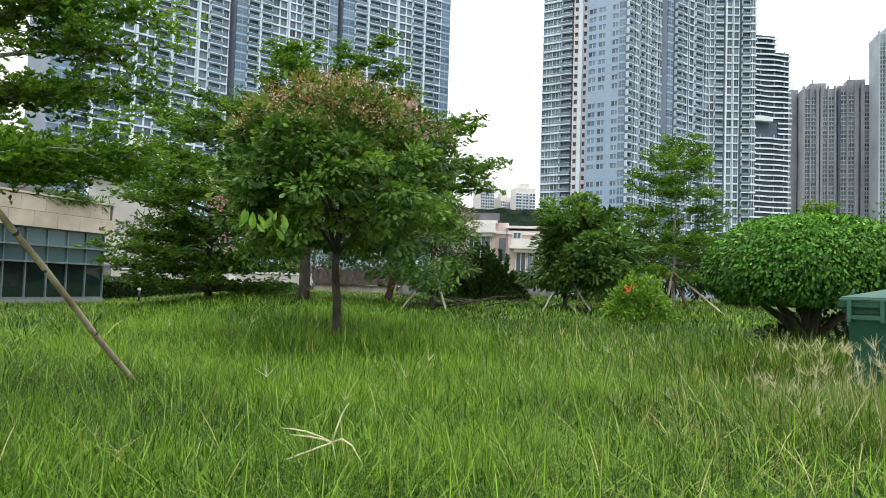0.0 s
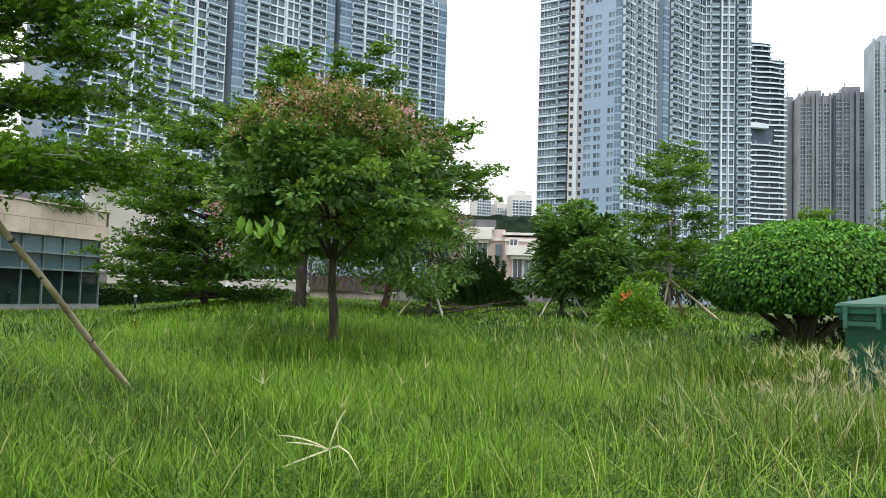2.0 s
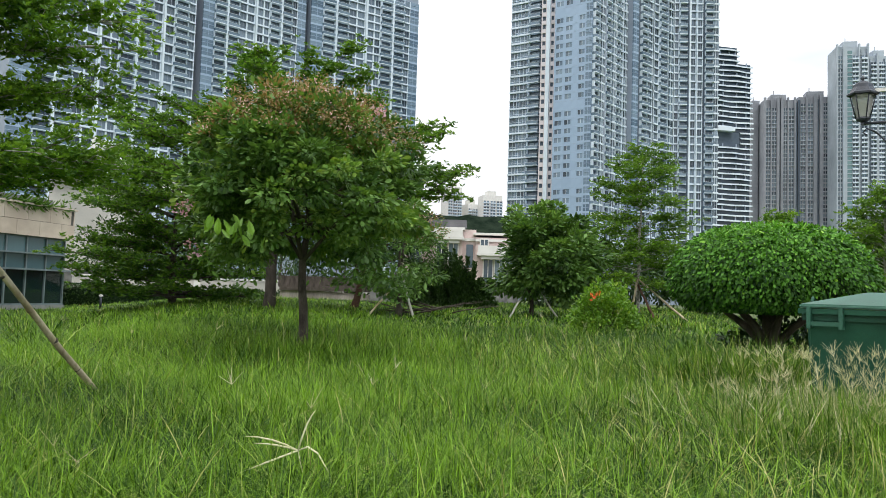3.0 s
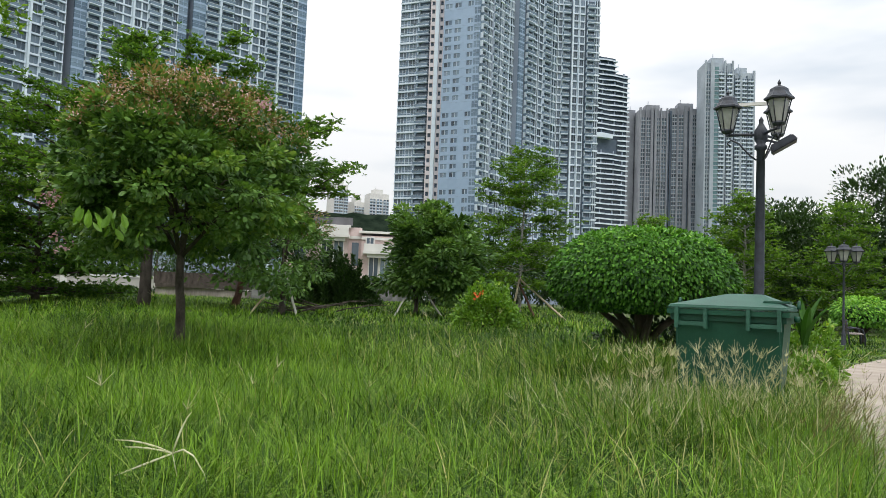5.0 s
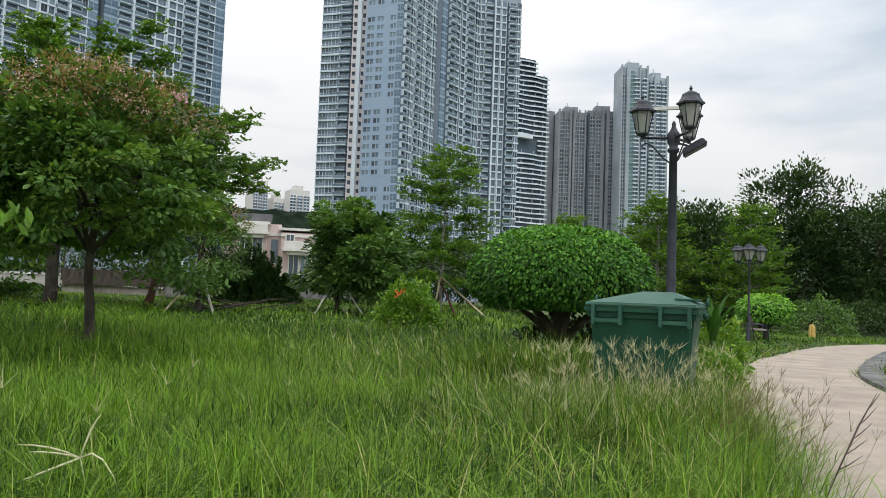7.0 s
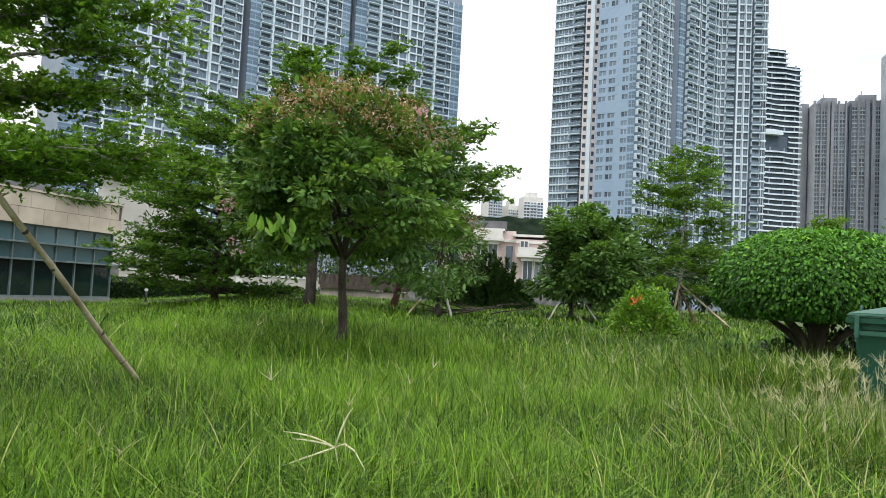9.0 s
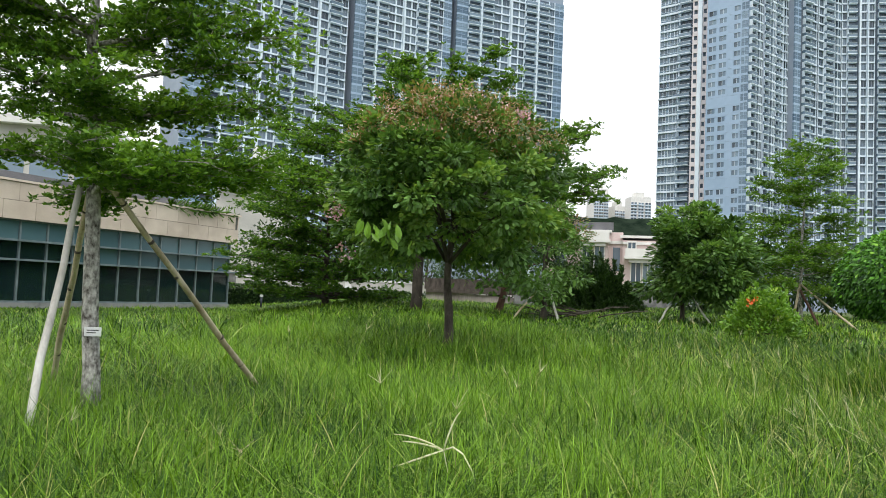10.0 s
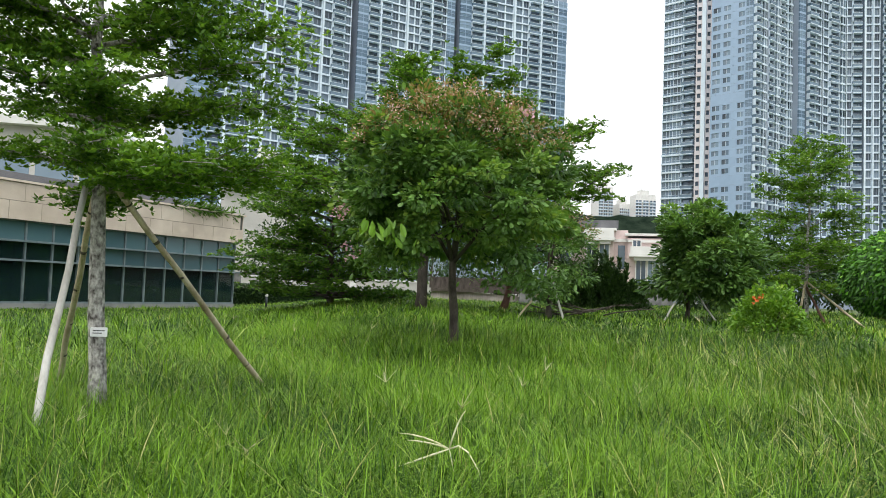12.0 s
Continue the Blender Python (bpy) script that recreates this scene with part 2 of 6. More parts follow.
def mesh_of(name, verts, faces, mats, tint=None, index=None, smooth=False):
    """A mesh from arrays of points and of equal-sided faces."""
    verts, faces = np.asarray(verts, np.float32), np.asarray(faces, np.int32)
    me = bpy.data.meshes.new(name)
    k = faces.shape[1]
    me.vertices.add(len(verts))
    me.vertices.foreach_set("co", verts.ravel())
    me.loops.add(faces.size)
    me.loops.foreach_set("vertex_index", faces.ravel())
    me.polygons.add(len(faces))
    me.polygons.foreach_set("loop_start", np.arange(0, faces.size, k, dtype=np.int32))
    if index is not None:
        me.polygons.foreach_set("material_index", np.asarray(index, np.int32))
    me.update(calc_edges=True)
    me.polygons.foreach_set("use_smooth", np.full(len(faces), smooth))
    for m in mats if isinstance(mats, (list, tuple)) else [mats]:
        me.materials.append(m)
    if tint is not None:
        me.attributes.new("tint", "FLOAT", "POINT").data.foreach_set("value", np.asarray(tint, np.float32))
    return me


BOX_F = np.array([(0, 3, 2, 1), (4, 5, 6, 7), (0, 1, 5, 4), (1, 2, 6, 5), (2, 3, 7, 6), (3, 0, 4, 7)])


def boxes_mesh(name, boxes, mats):
    """Boxes (x0, x1, y0, y1, z0, z1, material) joined into one mesh."""
    V, F, I = [], [], []
    for x0, x1, y0, y1, z0, z1, mi in boxes:
        F.append(BOX_F + len(V) * 8)
        V.append([(x0, y0, z0), (x1, y0, z0), (x1, y1, z0), (x0, y1, z0), (x0, y0, z1), (x1, y0, z1), (x1, y1, z1), (x0, y1, z1)])
        I += [mi] * 6
    return mesh_of(name, np.concatenate(V), np.concatenate(F), mats, index=I)


def child(name, me, parent, m=None, label=""):
    ob = new(name, me)
    ob.parent = parent
    if m is not None:
        ob.matrix_local = m
    if label:
        ob["label"] = label
    return ob


# full heights of the plants on the rising lawn
GROWN = {"flowering_tree": 4.6, "tiered_tree": 7.0, "leaning_tree": 4.3, "staked_shrub_tree": 3.7, "cypress": 3.2, "broadleaf_tree": 4.4, "slim_tree": 4.2, "hedge": 3.2, "garden_light": 1.8}


def thing(name, x, y, z=0.0, turn=0.0, label="", category="", group="", kind=""):
    ob = new(name)
    rise = 0.0 if kind == "structure" else float(ground_height(np.array(x), np.array(y)))
    ob.matrix_world = pose(x, y, z + rise, 0, 0, turn)
    if name in GROWN:
        ob.scale.z = (GROWN[name] - rise) / GROWN[name]
    return tagged(ob, label, category, group, kind)


def from_bm(name, bm, mats, smooth=True):
    me = bpy.data.meshes.new(name)
    bm.normal_update()
    bm.to_mesh(me)
    bm.free()
    for m in mats if isinstance(mats, (list, tuple)) else [mats]:
        me.materials.append(m)
    for p in me.polygons:
        p.use_smooth = smooth
    return me


def bevelled_box(name, size, at, mat, bevel=0.01, top=(1, 1), smooth=False):
    """A box on its base, narrowed or widened at the top, with rounded edges."""
    bm = bmesh.new()
    bmesh.ops.create_cube(bm, size=1)
    for v in bm.verts:
        up = v.co.z > 0
        v.co = Vector((v.co.x * size[0] * (top[0] if up else 1) + at[0], v.co.y * size[1] * (top[1] if up else 1) + at[1], (v.co.z + 0.5) * size[2] + at[2]))
    if bevel:
        bmesh.ops.bevel(bm, geom=bm.edges[:], offset=bevel, segments=2, affect="EDGES")
    return from_bm(name, bm, mat, smooth)


def tube(points, radii, sides=8):
    """Points and faces of a tapered, closed tube along a line of points."""
    P, n = [Vector(p) for p in points], len(points)
    V, F = [], []
    for i, p in enumerate(P):
        d = (P[min(i + 1, n - 1)] - P[max(i - 1, 0)]).normalized()
        a = d.cross(Vector((0.31, 0.95, 0.07))).normalized()
        b = d.cross(a)
        for s in range(sides):
            w = 2 * math.pi * s / sides
            V.append(p + (a * math.cos(w) + b * math.sin(w)) * radii[i])
    for i in range(n - 1):
        for s in range(sides):
            t = (s + 1) % sides
            F.append((i * sides + s, i * sides + t, (i + 1) * sides + t, (i + 1) * sides + s))
    c0, c1 = len(V), len(V) + 1
    V += [P[0], P[-1]]
    for s in range(sides):
        t = (s + 1) % sides
        F.append((c0, t, s, s))
        F.append((c1, (n - 1) * sides + s, (n - 1) * sides + t, (n - 1) * sides + t))
    return V, F


def tubes_mesh(name, lines, mat):
    bm = bmesh.new()
    for points, radii, sides in lines:
        V, F = tube(points, radii, sides)
        vs = [bm.verts.new(v) for v in V]
        for f in F:
            f = list(dict.fromkeys(f))
            bm.faces.new([vs[i] for i in f])
    return from_bm(name, bm, mat)


def lathe(name, profile, mat, sides=16, spin=0.0):
    """A turned body from (radius, height) pairs."""
    V, F = [], []
    for r, z in profile:
        for s in range(sides):
            w = 2 * math.pi * s / sides + spin
            V.append((r * math.cos(w), r * math.sin(w), z))
    for i in range(len(profile) - 1):
        for s in range(sides):
            t = (s + 1) % sides
            F.append((i * sides + s, i * sides + t, (i + 1) * sides + t, (i + 1) * sides + s))
    return mesh_of(name, V, F, mat, smooth=sides > 8)


def settle_seed(t, extra=0):
    """Each plant grows from its own seed, whatever was built before it."""
    global rng
    rng = np.random.default_rng(int(abs(t.location.x) * 970 + abs(t.location.y) * 310) + extra)


def unit(v):
    return v / np.maximum(np.linalg.norm(v, axis=1, keepdims=True), 1e-6)


def leaves_mesh(name, at, out, size, mat, tint, shape=0.45, droop=0.2, fold=0.25, face=None, loose=0.55, plain=False):
    """One leaf at each place, pointing along out, its face turned up, or along face, with some looseness.
    Six points with a rounded outline, or four where the plant stands far off."""
    n = len(at)
    d = unit(out + rng.normal(0, 0.35, (n, 3)) + (0, 0, -droop))
    up = unit((np.array([0, 0, 1.0]) if face is None else face) + rng.normal(0, loose, (n, 3)))
    side = unit(np.cross(d, up))
    nor = np.cross(side, d)
    L = (size * rng.uniform(0.65, 1.3, n))[:, None]
    rim = ((0, 0, 0), (0.5, 1, 0.3), (1, 0, 0.4), (0.5, -1, 0.3)) if plain else ((0, 0, 0), (0.34, 0.8, 0.24), (0.74, 0.85, 0.36), (1, 0, 0.34), (0.74, -0.85, 0.36), (0.34, -0.8, 0.24))
    V = np.stack([at + d * L * f + side * L * shape / 2 * w - nor * L * fold * h for f, w, h in rim], 1).reshape(-1, 3)
    k = len(rim)
    i = np.arange(n)[:, None] * k
    F = np.concatenate([i + (0, 1, 2), i + (0, 2, 3)] if plain else [i + (0, 1, 2, 3), i + (0, 3, 4, 5)], 0)
    return mesh_of(name, V, F, mat, tint=np.repeat(tint, k))


# ---- ground, path ----
def ground_height(x, y):
    """The lawn rises gently towards its back; level along the path and by the pavilion."""
    r, a = np.hypot(x, y), np.degrees(np.arctan2(x, y))
    wide = np.clip((30 - a) / 12, 0, 1) * np.clip((a + 25) / 13, 0, 1)
    wide = wide * wide * (3 - 2 * wide)
    return 0.85 * (1 - np.exp(-np.clip(r - 10.5, 0, None) / 11)) * wide * np.clip((58 - r) / 10, 0, 1)


bm = bmesh.new()
RINGS = [0, 4, 8, 10, 11] + [12 + 1.5 * k for k in range(34)] + [70, 100, 200, 500, 1200, 3500]
SPOKES = 180
for r in RINGS:
    for k in range(SPOKES if r else 1):
        w = 2 * math.pi * k / SPOKES
        bm.verts.new((r * math.cos(w), r * math.sin(w), float(ground_height(np.array(r * math.cos(w)), np.array(r * math.sin(w))))))
bm.verts.ensure_lookup_table()
for k in range(SPOKES):
    bm.faces.new([bm.verts[0], bm.verts[1 + k], bm.verts[1 + (k + 1) % SPOKES]])
    for j in range(len(RINGS) - 2):
        a, b = 1 + j * SPOKES, 1 + (j + 1) * SPOKES
        bm.faces.new([bm.verts[a + k], bm.verts[b + k], bm.verts[b + (k + 1) % SPOKES], bm.verts[a + (k + 1) % SPOKES]])
tagged(new("ground", from_bm("ground", bm, M_SOIL)), "grassy park ground that reaches the horizon", "ground", kind="structure")

PATH_LINE = [(-7.5, -12.0), (-2.4, -6.2), (1.35, -0.8), (4.95, 4.55), (7.95, 8.6), (10.8, 12.45), (15.2, 16.6), (20.5, 20.9), (24.5, 23.0), (29.0, 23.8), (36.0, 23.6)]
PATH_HALF = 1.05


def smooth_line(pts, step=0.5):
    pts = np.array(pts, float)
    out = []
    for i in range(len(pts) - 1):
        p0, p1, p2, p3 = pts[max(i - 1, 0)], pts[i], pts[i + 1], pts[min(i + 2, len(pts) - 1)]
        m = max(2, int(np.linalg.norm(p2 - p1) / step))
        for t in np.arange(m) / m:
            out.append(0.5 * (2 * p1 + (p2 - p0) * t + (2 * p0 - 5 * p1 + 4 * p2 - p3) * t ** 2 + (3 * p1 - p0 - 3 * p2 + p3) * t ** 3))
    return np.array(out + [pts[-1]])


LINE = smooth_line(PATH_LINE)
LINE_N = np.gradient(LINE, axis=0)
LINE_N = np.stack([LINE_N[:, 1], -LINE_N[:, 0]], 1) / np.linalg.norm(LINE_N, axis=1, keepdims=True)


def ribbon(name, left, right, z0, z1, mat):
    """A strip with thickness between two lines."""
    n = len(left)
    V = np.concatenate([np.column_stack([e, np.full(n, z)]) for z in (z0, z1) for e in (left, right)])
    i = np.arange(n - 1)
    F = np.concatenate([np.column_stack([2 * n + i, 3 * n + i, 3 * n + i + 1, 2 * n + i + 1]), np.column_stack([i, 2 * n + i, 2 * n + i + 1, i + 1]),
                        np.column_stack([n + i, n + i + 1, 3 * n + i + 1, 3 * n + i])])
    return mesh_of(name, V, F, mat)


def ragged(amount):
    return np.array([noise.noise((k * 0.31, amount * 9, 0)) for k in range(len(LINE))])[:, None] * amount


tagged(new("path", ribbon("path", LINE - LINE_N * (PATH_HALF + ragged(0.12)), LINE + LINE_N * PATH_HALF, -0.05, 0.03, M_PATH)),
       "winding path of worn pale beige concrete", "path", kind="structure")


def path_distance(x, y):
    q = np.full(len(x), 99.0)
    for p in LINE[::2]:
        q = np.minimum(q, np.hypot(x - p[0], y - p[1]))
    return q


# ---- far hills and houses ----
def hill(name, points, depth, label):
    """A wooded ridge through points (x, y, height), rising from the ground."""
    pts = smooth_line(points, 12.0)
    n = len(pts)
    rough_top = np.array([6 * noise.noise((p[0] * 0.02, p[1] * 0.02, 0)) + 3 * noise.noise((p[0] * 0.11, p[1] * 0.11, 5)) for p in pts])
    back = unit(np.column_stack([pts[:, 0], pts[:, 1], np.zeros(n)]))
    front = np.column_stack([pts[:, :2], np.zeros(n)]) - back * depth * 0.4
    top = np.column_stack([pts[:, :2], pts[:, 2] + rough_top])
    rear = np.column_stack([pts[:, :2], np.zeros(n)]) + back * depth
    V = np.concatenate([front, (front + top) / 2 + np.array([0, 0, 5]), top, rear])
    i = np.arange(n - 1)
    F = np.concatenate([np.column_stack([k * n + i, k * n + i + 1, (k + 1) * n + i + 1, (k + 1) * n + i]) for k in range(3)])
    return tagged(new(name, mesh_of(name, V, F, M_HILL, smooth=True)), label, "hill", kind="structure")


hill("backdrop_hill", [(-900, 420, 40), (-520, 620, 60), (-200, 690, 72), (20, 700, 74), (80, 695, 70), (300, 690, 44), (560, 600, 30), (800, 400, 20)], 260,
     "dark wooded hillside behind the houses")

T_MATS = [M_T_WHITE, M_T_GREY, M_T_GLASS, M_T_RAIL, M_T_DARK, M_T_BLUE, M_T_GLASS_BLUE, M_T_PINK]
BAYS = {}


def relief(name, xs, zs, rows, mats, back=0.5):
    """One closed piece of wall: cells of a grid, each at its own depth and of its own material, joined by steps."""
    V, F, I, known = [], [], [], {}

    def v(*p):
        k = tuple(round(c, 4) for c in p)
        if k not in known:
            known[k] = len(V)
            V.append(k)
        return known[k]

    nx, nz = len(xs) - 1, len(zs) - 1

    def cell(i, k):
        return rows[k][i] if 0 <= i < nx and 0 <= k < nz else (back, None)

    for k in range(nz + 1):
        for i in range(nx + 1):
            d, m = cell(i, k)
            if m is not None:
                F.append([v(xs[i], d, zs[k]), v(xs[i + 1], d, zs[k]), v(xs[i + 1], d, zs[k + 1]), v(xs[i], d, zs[k + 1])])
                I.append(m)
            e, n = cell(i - 1, k)
            if k < nz and abs(e - d) > 1e-4:
                F.append([v(xs[i], e, zs[k]), v(xs[i], d, zs[k]), v(xs[i], d, zs[k + 1]), v(xs[i], e, zs[k + 1])])
                I.append(n if (m is None or (n is not None and e < d)) else m)
            e, n = cell(i, k - 1)
            if i < nx and abs(e - d) > 1e-4:
                F.append([v(xs[i], e, zs[k]), v(xs[i + 1], e, zs[k]), v(xs[i + 1], d, zs[k]), v(xs[i], d, zs[k])])
                I.append(n if (m is None or (n is not None and e < d)) else m)
    return mesh_of(name, V, F, mats, index=I)


def bay_mesh(kind, w, h):
    """One storey of one bay: x along the front, y inwards, z up."""
    key = (kind, round(w, 2), round(h, 2))
    if key in BAYS:
        return BAYS[key]
    if kind == "window":
        xs, zs = [0, 0.26, w * 0.55, w * 0.55 + 0.1, w - 0.26, w], [0, 0.12, 0.66, h]
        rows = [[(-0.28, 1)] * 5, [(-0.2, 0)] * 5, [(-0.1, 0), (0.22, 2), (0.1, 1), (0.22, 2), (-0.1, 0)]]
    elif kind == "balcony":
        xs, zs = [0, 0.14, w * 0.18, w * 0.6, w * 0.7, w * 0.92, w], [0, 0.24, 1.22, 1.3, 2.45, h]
        # back wall in the dark tone, balcony shade painted in
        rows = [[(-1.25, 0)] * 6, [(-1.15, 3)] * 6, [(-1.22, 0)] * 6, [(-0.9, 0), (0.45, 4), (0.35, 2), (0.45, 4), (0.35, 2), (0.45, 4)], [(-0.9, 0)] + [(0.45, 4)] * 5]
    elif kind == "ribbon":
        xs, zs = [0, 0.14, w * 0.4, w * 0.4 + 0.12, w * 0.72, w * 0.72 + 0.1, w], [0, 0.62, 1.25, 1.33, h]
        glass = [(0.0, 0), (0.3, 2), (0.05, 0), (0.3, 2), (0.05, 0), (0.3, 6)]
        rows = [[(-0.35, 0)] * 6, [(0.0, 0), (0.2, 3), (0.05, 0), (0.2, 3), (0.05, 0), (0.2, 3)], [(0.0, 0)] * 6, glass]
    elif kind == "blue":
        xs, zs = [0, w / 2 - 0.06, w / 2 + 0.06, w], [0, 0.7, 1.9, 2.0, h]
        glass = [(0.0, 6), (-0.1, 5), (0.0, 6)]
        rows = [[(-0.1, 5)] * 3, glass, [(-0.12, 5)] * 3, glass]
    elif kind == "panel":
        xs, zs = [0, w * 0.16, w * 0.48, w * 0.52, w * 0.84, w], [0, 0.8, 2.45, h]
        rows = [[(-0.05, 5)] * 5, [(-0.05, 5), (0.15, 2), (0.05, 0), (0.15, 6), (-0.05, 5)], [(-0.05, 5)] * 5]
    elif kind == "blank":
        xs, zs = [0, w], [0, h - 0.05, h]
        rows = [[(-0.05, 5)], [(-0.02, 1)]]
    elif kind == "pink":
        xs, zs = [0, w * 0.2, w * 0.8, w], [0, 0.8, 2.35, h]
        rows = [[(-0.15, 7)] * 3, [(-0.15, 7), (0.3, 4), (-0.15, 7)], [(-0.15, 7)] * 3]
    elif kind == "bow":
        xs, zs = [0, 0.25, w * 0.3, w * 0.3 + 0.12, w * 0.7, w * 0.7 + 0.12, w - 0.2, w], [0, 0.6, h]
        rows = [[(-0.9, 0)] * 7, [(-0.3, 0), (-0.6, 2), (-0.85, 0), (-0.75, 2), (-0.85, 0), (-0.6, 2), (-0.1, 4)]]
    BAYS[key] = relief(kind, xs, zs, rows, T_MATS)
    return BAYS[key]


PART_NAMES = {"ribbon": "ribbon_window", "window": "window", "balcony": "balcony", "blue": "glazed_bay", "panel": "cladding_window", "blank": "cladding_panel", "pink": "service_window", "bow": "bay_window"}


def tower_front(tower, p0, p1, bays, floors, h, body_depth, body_mat, first=0, slits=()):
    """A front from p0 to p1: wall behind, piers, and a piece for each storey of each bay."""
    p0, p1 = Vector(p0), Vector(p1)
    u, length = (p1 - p0).normalized(), (p1 - p0).length
    base = Matrix.LocRotScale((*p0, 0), Euler((0, 0, math.atan2(u.y, u.x))), None)
    k = length / sum(w for _, w in bays)
    top = floors * h
    child("wall", boxes_mesh("wall", [(0, length, 0.5, body_depth, 0, top + 3, 0)], [body_mat]), tower, base)
    x = 0
    for kind, w in bays:
        w *= k
        if kind == "pier":
            child("pier", boxes_mesh("pier", [(x, x + w, -0.9, 0.5, 0, top + 2, 0)], [M_T_WHITE]), tower, base)
        elif kind == "greypier":
            child("pier", boxes_mesh("pier", [(x, x + w, -0.7, 0.5, 0, top + 2, 0)], [M_T_GREY]), tower, base)
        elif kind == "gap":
            # thin dark slab on the wall stands in for a shaded recess
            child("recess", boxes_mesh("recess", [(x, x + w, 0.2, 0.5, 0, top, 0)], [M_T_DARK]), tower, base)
        else:
            for f in range(first, floors):
                child(PART_NAMES[kind], bay_mesh("blank" if f in slits and kind == "panel" else kind, w, h), tower, base @ Matrix.Translation((x, 0, f * h)))
        x += w
    return base


def seen(deg, d):
    """Plan position from a compass bearing (left of ahead is positive) and a distance."""
    return (-math.sin(radians(deg)) * d, math.cos(radians(deg)) * d)


SLAB = "high-rise apartment tower with white floor bands and glass balconies"
A_BAYS = [("blue", 3.4), ("balcony", 3.6), ("pier", 0.6), ("balcony", 3.6), ("window", 2.6), ("window", 2.6), ("pier", 0.6), ("window", 2.4), ("window", 2.0), ("balcony", 3.6),
          ("pier", 0.6), ("balcony", 3.6), ("window", 2.0), ("blue", 3.0)]
A_ENDS = [((27.6, 236), (16.2, 259)), ((15.7, 262), (8.5, 280)), ((8.1, 281), (0.15, 303))]
for n, (e0, e1) in enumerate(A_ENDS):
    t = thing("apartment_tower", 0, 0, label=SLAB, category="tower", group="residential towers")
    bays = A_BAYS if n else [("blue", 5.0)] + A_BAYS[1:9] + [("balcony", 3.6), ("pier", 0.6), ("balcony", 3.6), ("window", 2.6), ("pier", 0.5), ("window", 2.6), ("balcony", 3.6), ("window", 2.0)]
    tower_front(t, seen(*e0), seen(*e1), bays, 38, 3.05, 17, M_T_GREY, first=4)
    if n:
        q0, q1 = Vector(seen(*A_ENDS[n - 1][1])), Vector(seen(*e0))
        u = (q1 - q0).normalized()
        # the shade between two blocks is a dark-coloured slab
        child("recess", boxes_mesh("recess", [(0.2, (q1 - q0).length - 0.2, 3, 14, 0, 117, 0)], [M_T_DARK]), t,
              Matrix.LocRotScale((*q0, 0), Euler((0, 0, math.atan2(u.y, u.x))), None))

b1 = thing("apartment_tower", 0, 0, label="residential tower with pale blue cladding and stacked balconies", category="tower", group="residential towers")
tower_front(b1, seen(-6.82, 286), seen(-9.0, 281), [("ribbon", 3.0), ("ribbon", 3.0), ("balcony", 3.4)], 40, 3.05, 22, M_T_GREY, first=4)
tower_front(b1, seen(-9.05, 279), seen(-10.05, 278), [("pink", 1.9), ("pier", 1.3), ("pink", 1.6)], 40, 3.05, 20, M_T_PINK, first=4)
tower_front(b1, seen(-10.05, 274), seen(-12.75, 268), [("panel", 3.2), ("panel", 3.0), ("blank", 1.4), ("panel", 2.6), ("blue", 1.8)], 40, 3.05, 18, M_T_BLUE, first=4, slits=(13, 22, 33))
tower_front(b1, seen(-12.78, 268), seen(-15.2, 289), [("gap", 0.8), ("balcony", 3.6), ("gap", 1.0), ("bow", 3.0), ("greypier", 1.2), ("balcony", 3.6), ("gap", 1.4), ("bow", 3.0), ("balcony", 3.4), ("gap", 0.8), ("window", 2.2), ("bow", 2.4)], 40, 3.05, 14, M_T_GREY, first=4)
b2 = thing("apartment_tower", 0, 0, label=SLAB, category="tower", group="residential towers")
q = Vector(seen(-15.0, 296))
# dark-coloured slab for the shade between the two towers
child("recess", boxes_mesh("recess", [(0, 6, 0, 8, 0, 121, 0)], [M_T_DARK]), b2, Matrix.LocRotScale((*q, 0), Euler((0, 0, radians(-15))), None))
tower_front(b2, seen(-15.75, 287), seen(-18.6, 308), [("blue", 2.4), ("gap", 0.9), ("balcony", 3.6), ("window", 2.4), ("gap", 0.7), ("window", 2.4), ("balcony", 3.6), ("gap", 1.0), ("bow", 2.6), ("pier", 0.8)], 40, 3.05, 16, M_T_GREY, first=4)
tower_front(b2, seen(-18.6, 306), seen(-21.62, 312), [("window", 2.0), ("balcony", 3.2), ("gap", 0.9), ("pier", 0.6), ("window", 2.4), ("pier", 0.4), ("window", 2.4), ("gap", 0.9), ("balcony", 3.4), ("bow", 2.4)], 40, 3.05, 16, M_T_GREY, first=4)


